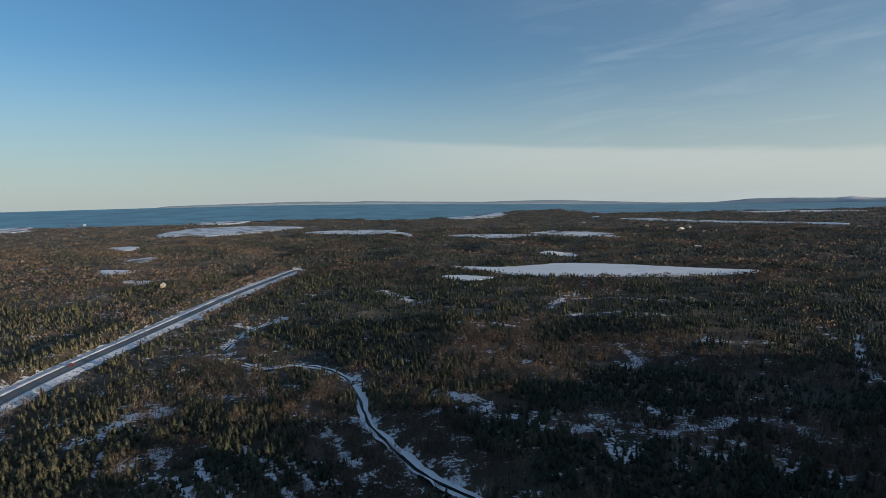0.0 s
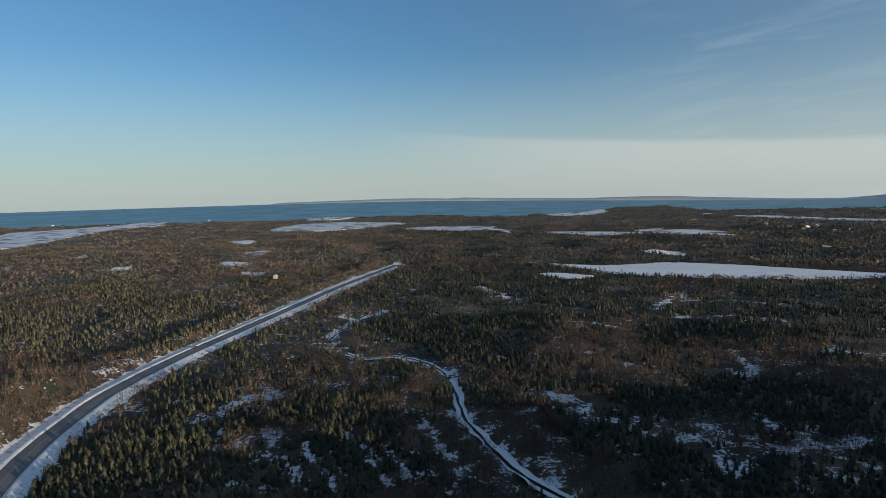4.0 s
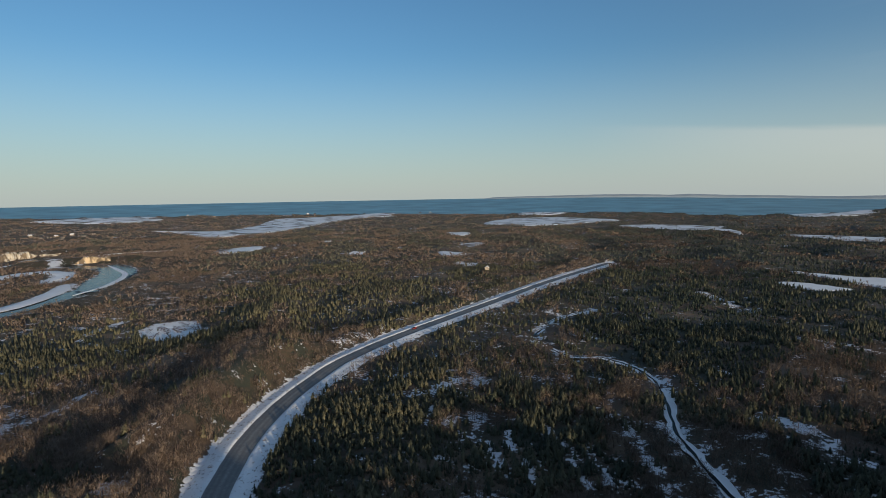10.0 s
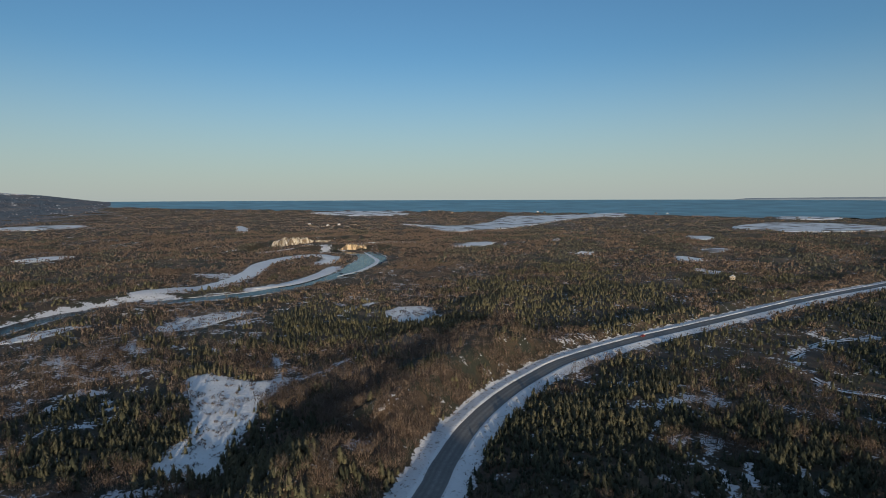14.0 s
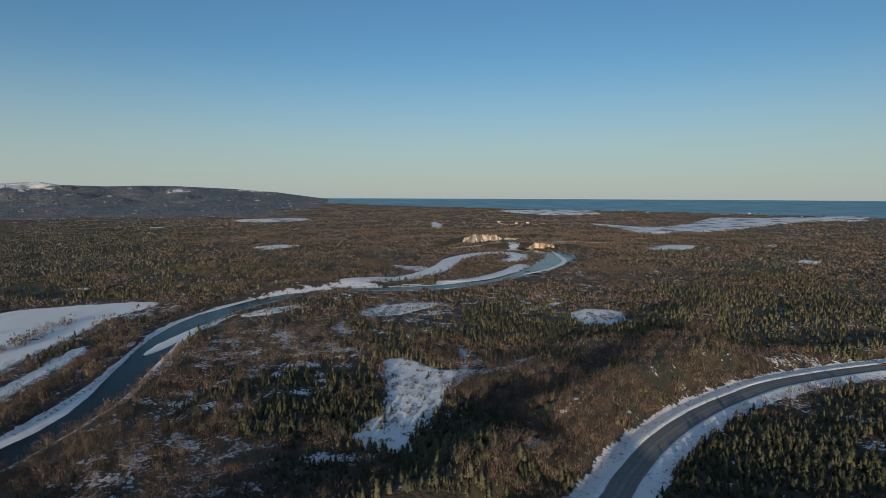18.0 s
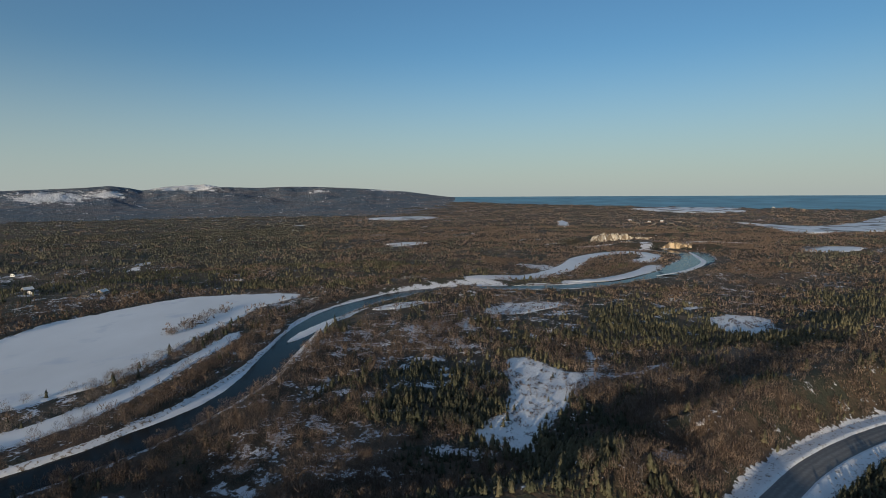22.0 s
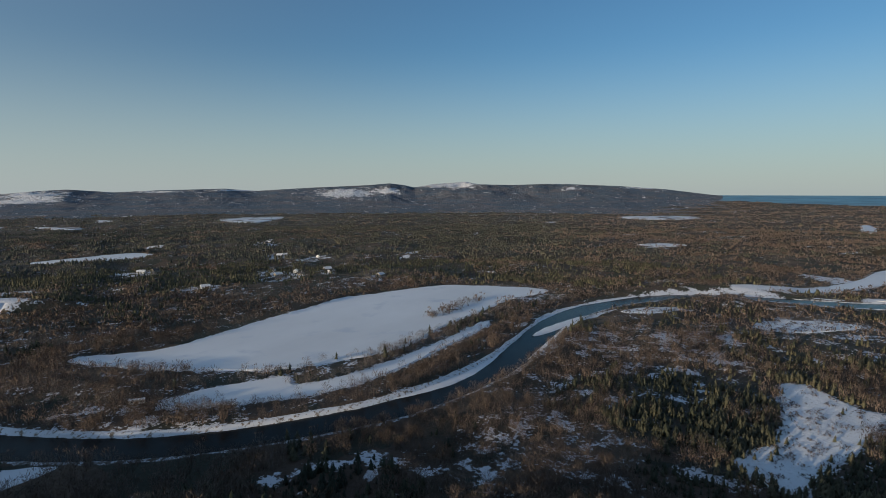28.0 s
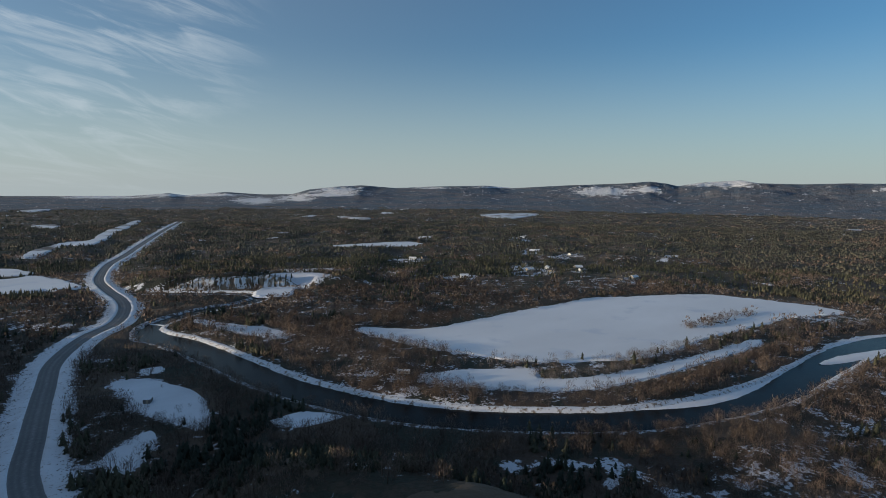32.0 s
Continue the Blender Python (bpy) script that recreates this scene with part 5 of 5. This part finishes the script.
def bluff(line, high, material, label, sinking=False):
    """A steep eroded bank with gullies, its top edge uneven."""
    n = len(line)
    d = np.gradient(line, axis=0)
    d /= np.linalg.norm(d, axis=1, keepdims=True)
    right = np.stack([d[:, 1], -d[:, 0]], -1)
    rows = []
    along = np.cumsum(np.r_[0, np.linalg.norm(np.diff(line, axis=0), axis=1)])
    taper = np.clip(np.minimum(along, along[-1] - along) / (0.18 * along[-1]), 0.15, 1)
    fall = 1.0 if not sinking else np.interp(along / along[-1], [0, 0.36, 0.48, 1], [0.22, 0.32, 0.85, 1.0])
    for back, up in ((-1.5, -0.6), (0.0, 0.12), (1.4, 0.45), (2.4, 0.75), (3.6, 1.0), (6.0, 1.03), (15.0, 1.0)):
        gully = (1.0 if sinking or high < 9.5 else 0.4) * np.sin(along * 0.55 + 2 * np.sin(along * 0.13)) * (1 - abs(up - 0.5))
        at = line + right * (back + gully)[:, None]
        rough = 1.0 if sinking or high < 9.5 else 0.3
        crag = 1 + rough * (0.16 * np.sin(along * 0.21 + 1) + 0.12 * np.sin(along * 0.83) + 0.08 * np.sin(along * 1.9))
        rows.append(np.column_stack([at, high * up * taper * crag * fall]))
    v = np.stack(rows, 1).reshape(-1, 3)
    k = len(rows)
    i, j = np.meshgrid(np.arange(n - 1), np.arange(k - 1), indexing="ij")
    f = np.stack([i * k + j, i * k + j + 1, (i + 1) * k + j + 1, (i + 1) * k + j], -1).reshape(-1, 4)
    tagged(new("river_bluff", mesh_from("river_bluff", v, f, material)), label, "bluff", kind="structure")


def bluff_material(name, lit, dim, snowy=0.50):
    m, n, l, b = material(name, 0.9)
    streak, fine = noise_node(n, l, 0.30, 5, (1.0, 1.0, 0.25)), noise_node(n, l, 0.16, 5, (1.0, 1.0, 0.3))
    c = blend(n, l, ramp(n, l, fine, 0.44, 0.56), lit, dim)
    l.new(blend(n, l, ramp(n, l, streak, snowy, snowy + 0.10), c, (0.74, 0.75, 0.78)), b.inputs["Base Color"])
    bump(n, l, b, streak, 0.8, 0.6)
    return m


SNOWY_BLUFF = bluff_material("snowy_bluff", (0.26, 0.20, 0.14), (0.12, 0.09, 0.065), 0.46)
PALE_BLUFF = bluff_material("pale_bluff", (0.58, 0.51, 0.40), (0.20, 0.15, 0.10), 0.57)
OCHRE_BLUFF = bluff_material("ochre_bluff", (0.56, 0.43, 0.27), (0.15, 0.11, 0.07), 0.60)
for (line, high), cover, text in zip(BLUFFS, (PALE_BLUFF, OCHRE_BLUFF, SNOWY_BLUFF, PALE_BLUFF), ("tall pale clay bluff lit by low sun", "small crumbling sandy bluff at the river bend", "snow-streaked wooded bluff over the river", "low pale sunlit bank above the river")):
    bluff(spline(line[::4], 2.5), high, cover, text, "tall pale" in text)


def bluff_trees(line, high, count):
    i = rng.integers(2, len(line) - 3, count)
    d = line[i + 1] - line[i]
    d /= np.linalg.norm(d, axis=1, keepdims=True)
    back = rng.uniform(0.2, 9.0, count)
    x, y = line[i, 0] + d[:, 1] * back, line[i, 1] - d[:, 0] * back
    z = high * np.interp(back, [0, 1.4, 2.4, 3.6], [0.12, 0.45, 0.75, 1.0]) - 0.5
    h = 4.2 * rng.uniform(0.5, 1.4, count)
    scatter("bluff_trees", hedge_spruce, x, y, z, h, 0.42 * h, rng.uniform(0, 0.6, count), NEEDLES, "dark spruces clinging to the snowy bluff")


bluff_trees(BLUFFS[2][0], 9.0, 240)


# ---- bridge, houses, car ----
CONCRETE = plain_material("worn_concrete", (0.36, 0.35, 0.33), 0.85)
STEEL = plain_material("galvanised_steel", (0.45, 0.46, 0.47), 0.45, 0.2, 3.0, 0.8)
WHITE_PAINT = plain_material("white_painted_boards", (0.74, 0.73, 0.70), 0.6, 0.12)
VAN_PAINT = plain_material("faded_grey_panels", (0.45, 0.45, 0.44), 0.6, 0.2)
TAN_PAINT = plain_material("tan_painted_boards", (0.42, 0.35, 0.26), 0.7, 0.2)
GREY_BOARDS = plain_material("weathered_boards", (0.22, 0.20, 0.18), 0.85, 0.35)
DARK_ROOF = plain_material("dark_shingle_roof", (0.07, 0.07, 0.075), 0.8, 0.3)
RED_PAINT = plain_material("red_car_paint", (0.24, 0.02, 0.018), 0.4, 0.15)
RUBBER = plain_material("black_rubber", (0.02, 0.02, 0.02), 0.9, 0.3)
GLASS, gn, gl, gb = material("dark_window_glass", 0.05)
gb.inputs["Base Color"].default_value = (0.02, 0.025, 0.03, 1)


def gable(bm, wide, deep, low, rise, over):
    """A pitched roof slab with eaves, ridge along y."""
    w, d, t = wide / 2 + over, deep / 2 + over, 0.18
    slope = rise / (wide / 2)
    e = low - over * slope
    for s in (1, -1):
        pts = [(s * w, -d, e), (0, -d, low + rise), (0, d, low + rise), (s * w, d, e)]
        bottom = [bm.verts.new(p) for p in pts]
        top = [bm.verts.new((p[0], p[1], p[2] + t)) for p in pts]
        bm.faces.new(bottom)
        bm.faces.new(top)
        for q in range(4):
            bm.faces.new((bottom[q], bottom[(q + 1) % 4], top[(q + 1) % 4], top[q]))
    bmesh.ops.recalc_face_normals(bm, faces=bm.faces[:])
    return bm


def house(at, turn, wide, deep, high, walls, roof, label, chimney=True):
    home = new("house")
    bm = box(bmesh.new(), (wide, deep, high), (0, 0, high / 2))
    rise = wide * 0.32
    for s in (-1, 1):
        a = [bm.verts.new(p) for p in ((-wide / 2, s * deep / 2, high), (wide / 2, s * deep / 2, high), (0, s * deep / 2, high + rise))]
        bm.faces.new(a)
    part("wall", bm, walls, home)
    top = part("roof", gable(bmesh.new(), wide, deep, high, rise, 0.4), roof, home, "snow-dusted pitched roof")
    if chimney:
        part("chimney", box(bmesh.new(), (0.6, 0.6, 1.6), (wide * 0.15, deep * 0.2, high + rise + 0.2), 0, 0.04), CONCRETE, top)
    part("door", box(bmesh.new(), (0.08, 0.95, 2.05), (wide / 2 + 0.03, 0.4, 1.05), 0, 0.02), GREY_BOARDS, home)
    for q in (-0.32, 0.32):
        pane = part("window", box(bmesh.new(), (0.08, 1.3, 1.1), (wide / 2 + 0.03, q * deep, 1.6), 0, 0.02), WHITE_PAINT, home)
        part("pane", box(bmesh.new(), (0.04, 1.1, 0.9), (wide / 2 + 0.075, q * deep, 1.6)), GLASS, pane)
    for q in (-0.22, 0.22):
        pane = part("window", box(bmesh.new(), (1.2, 0.08, 1.1), (q * wide, -deep / 2 - 0.03, 1.6), 0, 0.02), WHITE_PAINT, home)
        part("pane", box(bmesh.new(), (1.0, 0.04, 0.9), (q * wide, -deep / 2 - 0.075, 1.6)), GLASS, pane)
    home.matrix_basis = pose(at[0], at[1], land_z(*at[:2]) + (at[2] if len(at) > 2 else 0.0), 0, 0, turn)
    return tagged(home, label, "house")


house((-332, 658, 0.4), 25, 5.5, 7.0, 3.0, TAN_PAINT, SNOW, "tan cottage with a snowy roof alone in dark woods")
VILLAGE = [(-590, -455, 10), (-560, -424, 70), (-545, -412, 35), (-590, -420, 120), (-575, -402, 15), (-612, -388, 60), (-598, -376, 100), (-592, -303, 80), (-578, -312, 20), (-512, -590, 35), (-528, -584, 70), (-748, -562, 15), (-735, -481, 100), (-932, -728, 30), (-905, -712, 75), (-455, -436, 55)]
for k, (hx, hy, turn) in enumerate(VILLAGE):
    made = house((hx, hy, -0.2), turn, 5.0 + k % 3, 7.0 + k % 2 * 2, 2.4 + 0.3 * (k % 2), (WHITE_PAINT, TAN_PAINT, GREY_BOARDS)[k % 3], (DARK_ROOF, SNOW)[k % 2],
                 ("white", "tan", "weathered grey")[k % 3] + " cottage with a " + ("dark shingle", "snowy")[k % 2] + " roof in the riverside woods")
    tagged(made, group="cottages in the woods")


def far_houses(places, group):
    """Plain cottages too far to show more than wall, roof and a window; one village stands in for pale patches."""
    for k, (hx, hy) in enumerate(places):
        home = new("far_house")
        w, d, h = 7 + 2 * (k % 3), 9 + 2 * (k % 2), 3.4
        part("wall", box(bmesh.new(), (w, d, h), (0, 0, h / 2)), (TAN_PAINT, GREY_BOARDS)[k % 2], home)
        part("roof", gable(bmesh.new(), w, d, h, w * 0.3, 0.4), DARK_ROOF if k % 4 else SNOW, home)
        part("window", box(bmesh.new(), (0.1, 1.6, 1.2), (w / 2 + 0.05, 0, 1.9)), GLASS, home)
        home.matrix_basis = pose(hx, hy, land_z(hx, hy) + 0.4, 0, 0, 37 * k)
        tagged(home, "distant pale coastal cottage with a pitched roof", "house", group)


far_houses([(-1902, 792), (-1742, 753), (-1826, 809), (-1675, 770), (-1813, 864), (-1691, 835), (-1765, 902), (-1720, 795), (-1850, 838)], "village beyond the river")
far_houses([(552, 1536), (555, 1481), (598, 1515), (588, 1418), (639, 1470), (624, 1358), (665, 1386), (673, 1350), (610, 1450), (575, 1500)], "village past the lake")
far_houses([(-2581, 1778), (-2524, 1832), (-2449, 1834), (-2396, 1947), (-2134, 2163), (-2100, 2180), (-1901, 2214), (-1860, 2290), (-1605, 2525), (-1029, 2542), (-990, 2560), (-1640, 2480)], "cottages on the coast")


def shed():
    """A low hut with a lean-to roof, on the open bog."""
    hut = new("cabin")
    part("wall", box(bmesh.new(), (4.2, 3.0, 1.9), (0, 0, 0.95), 0, 0.03), GREY_BOARDS, hut)
    part("roof", box(bmesh.new(), (4.8, 3.6, 0.16), (0, 0, 2.02), 0, 0.05), SNOW, hut, "flat roof under snow")
    part("door", box(bmesh.new(), (0.08, 0.8, 1.6), (2.12, 0.3, 0.85), 0, 0.01), TAN_PAINT, hut)
    hut.matrix_basis = pose(-77.5, -275, 0.35, 0, 0, 55)
    tagged(hut, "small weathered cabin on a snowy clearing", "cabin")


shed()


def mobile_home():
    van = new("trailer")
    part("body", box(bmesh.new(), (8.5, 2.6, 2.3), (0, 0, 1.6), 0, 0.12), VAN_PAINT, van)
    part("roof", box(bmesh.new(), (8.7, 2.8, 0.14), (0, 0, 2.83), 0, 0.05), SNOW, van, "roof under snow")
    for q in (-2.6, 0.0, 2.4):
        part("window", box(bmesh.new(), (1.2, 0.06, 0.7), (q, -1.32, 1.9)), GLASS, van)
        part("window", box(bmesh.new(), (1.2, 0.06, 0.7), (q, 1.32, 1.9)), GLASS, van)
    for q in (-0.7, 0.7):
        for s in (-1.15, 1.15):
            bm = bmesh.new()
            bmesh.ops.create_cone(bm, cap_ends=True, segments=14, radius1=0.36, radius2=0.36, depth=0.24, matrix=pose(q, s, 0.36, 90, 0, 0))
            part("wheel", bm, RUBBER, van)
    van.matrix_basis = pose(-190, -226, 0.35, 0, 0, 135) @ Matrix.Diagonal((0.8, 0.9, 0.9, 1))
    tagged(van, "long white trailer parked on snow by the river meadow", "trailer")


mobile_home()


def bridge():
    """A short concrete road bridge with steel rails over the river."""
    i = int(np.argmin(np.hypot(ROAD_LINE[:, 0] + 141, ROAD_LINE[:, 1] + 626)))
    a, b = ROAD_LINE[i - 2], ROAD_LINE[i + 2]
    turn = math.degrees(math.atan2(*(b - a)[::-1]))
    span = new("bridge")
    long = 34.0
    part("deck", box(bmesh.new(), (long, 12.0, 0.8), (0, 0, 0.0), 0, 0.05), CONCRETE, span)
    for s in (-5.7, 5.7):
        part("parapet", box(bmesh.new(), (long, 0.4, 0.5), (0, s, 0.62), 0, 0.04), CONCRETE, span)
        part("rail", box(bmesh.new(), (long, 0.12, 0.14), (0, s, 1.45), 0, 0.03), STEEL, span)
        part("rail", box(bmesh.new(), (long, 0.10, 0.12), (0, s, 1.12), 0, 0.03), STEEL, span)
        for q in range(12):
            part("post", box(bmesh.new(), (0.14, 0.14, 0.7), (-long / 2 + 1.4 + q * 2.84, s, 1.2), 0, 0.02), STEEL, span)
    for q in (-9.0, 9.0):
        part("pier", box(bmesh.new(), (1.2, 10.0, 3.0), (q, 0, -1.9), 0, 0.15), CONCRETE, span)
    span.matrix_basis = pose(*ROAD_LINE[i], 0.05, 0, 0, turn)
    tagged(span, "short concrete road bridge with steel rails", "bridge")


bridge()


def car():
    """A small red car: shaped body, glass cabin, lamps and wheels."""
    auto = new("car")
    bm = bmesh.new()
    rows = []
    # nose to tail: place along, half width, low edge, high edge
    for px, half, low, high in ((2.10, 0.66, 0.42, 0.66), (1.85, 0.80, 0.30, 0.80), (0.95, 0.85, 0.26, 0.93), (-1.30, 0.86, 0.26, 0.98), (-1.85, 0.82, 0.32, 0.97), (-2.05, 0.70, 0.42, 0.84)):
        rows.append([bm.verts.new(q) for q in ((px, -half, low), (px, half, low), (px, half, 0.7 * high + 0.3 * low), (px, 0.86 * half, high), (px, -0.86 * half, high), (px, -half, 0.7 * high + 0.3 * low))])
    for p, q in zip(rows[:-1], rows[1:]):
        for k in range(6):
            bm.faces.new((p[k], p[(k + 1) % 6], q[(k + 1) % 6], q[k]))
    bm.faces.new(rows[0])
    bm.faces.new(rows[-1][::-1])
    bmesh.ops.recalc_face_normals(bm, faces=bm.faces[:])
    part("body", bm, RED_PAINT, auto)
    for name, cover, low, high, inset in (("cabin", GLASS, 0.90, 1.36, 0.0), ("roof", RED_PAINT, 1.36, 1.44, 0.02)):
        bm = bmesh.new()
        ends = ((0.75, -1.45, 0.74), (0.15, -1.10, 0.62)) if name == "cabin" else ((0.17, -1.12, 0.63), (0.05, -1.02, 0.56))
        lo, hi = [[bm.verts.new(q) for q in ((f, -w, zz), (f, w, zz), (r, w, zz), (r, -w, zz))] for (f, r, w), zz in zip(ends, (low, high))]
        bm.faces.new(lo[::-1])
        bm.faces.new(hi)
        for k in range(4):
            bm.faces.new((lo[k], lo[(k + 1) % 4], hi[(k + 1) % 4], hi[k]))
        bmesh.ops.recalc_face_normals(bm, faces=bm.faces[:])
        part(name, bm, cover, auto)
    for s in (-0.55, 0.55):
        part("headlight", box(bmesh.new(), (0.10, 0.30, 0.14), (2.06, s, 0.60), 0, 0.03), WHITE_PAINT, auto)
    for q in (1.32, -1.30):
        for s in (-0.76, 0.76):
            bm = bmesh.new()
            bmesh.ops.create_cone(bm, cap_ends=True, segments=14, radius1=0.32, radius2=0.32, depth=0.22, matrix=pose(q, s, 0.32, 90, 0, 0))
            part("wheel", bm, RUBBER, auto)
    i = int(np.argmin(np.abs(ROAD_LINE[:, 1] - 345)))
    d = ROAD_LINE[i - 1] - ROAD_LINE[i + 1]
    d /= -np.linalg.norm(d)
    auto.matrix_basis = pose(ROAD_LINE[i][0] + d[1] * 1.9, ROAD_LINE[i][1] - d[0] * 1.9, 0.6, 0, 0, math.degrees(math.atan2(d[1], d[0])))
    tagged(auto, "small red car driving on the bare highway", "car")


car()
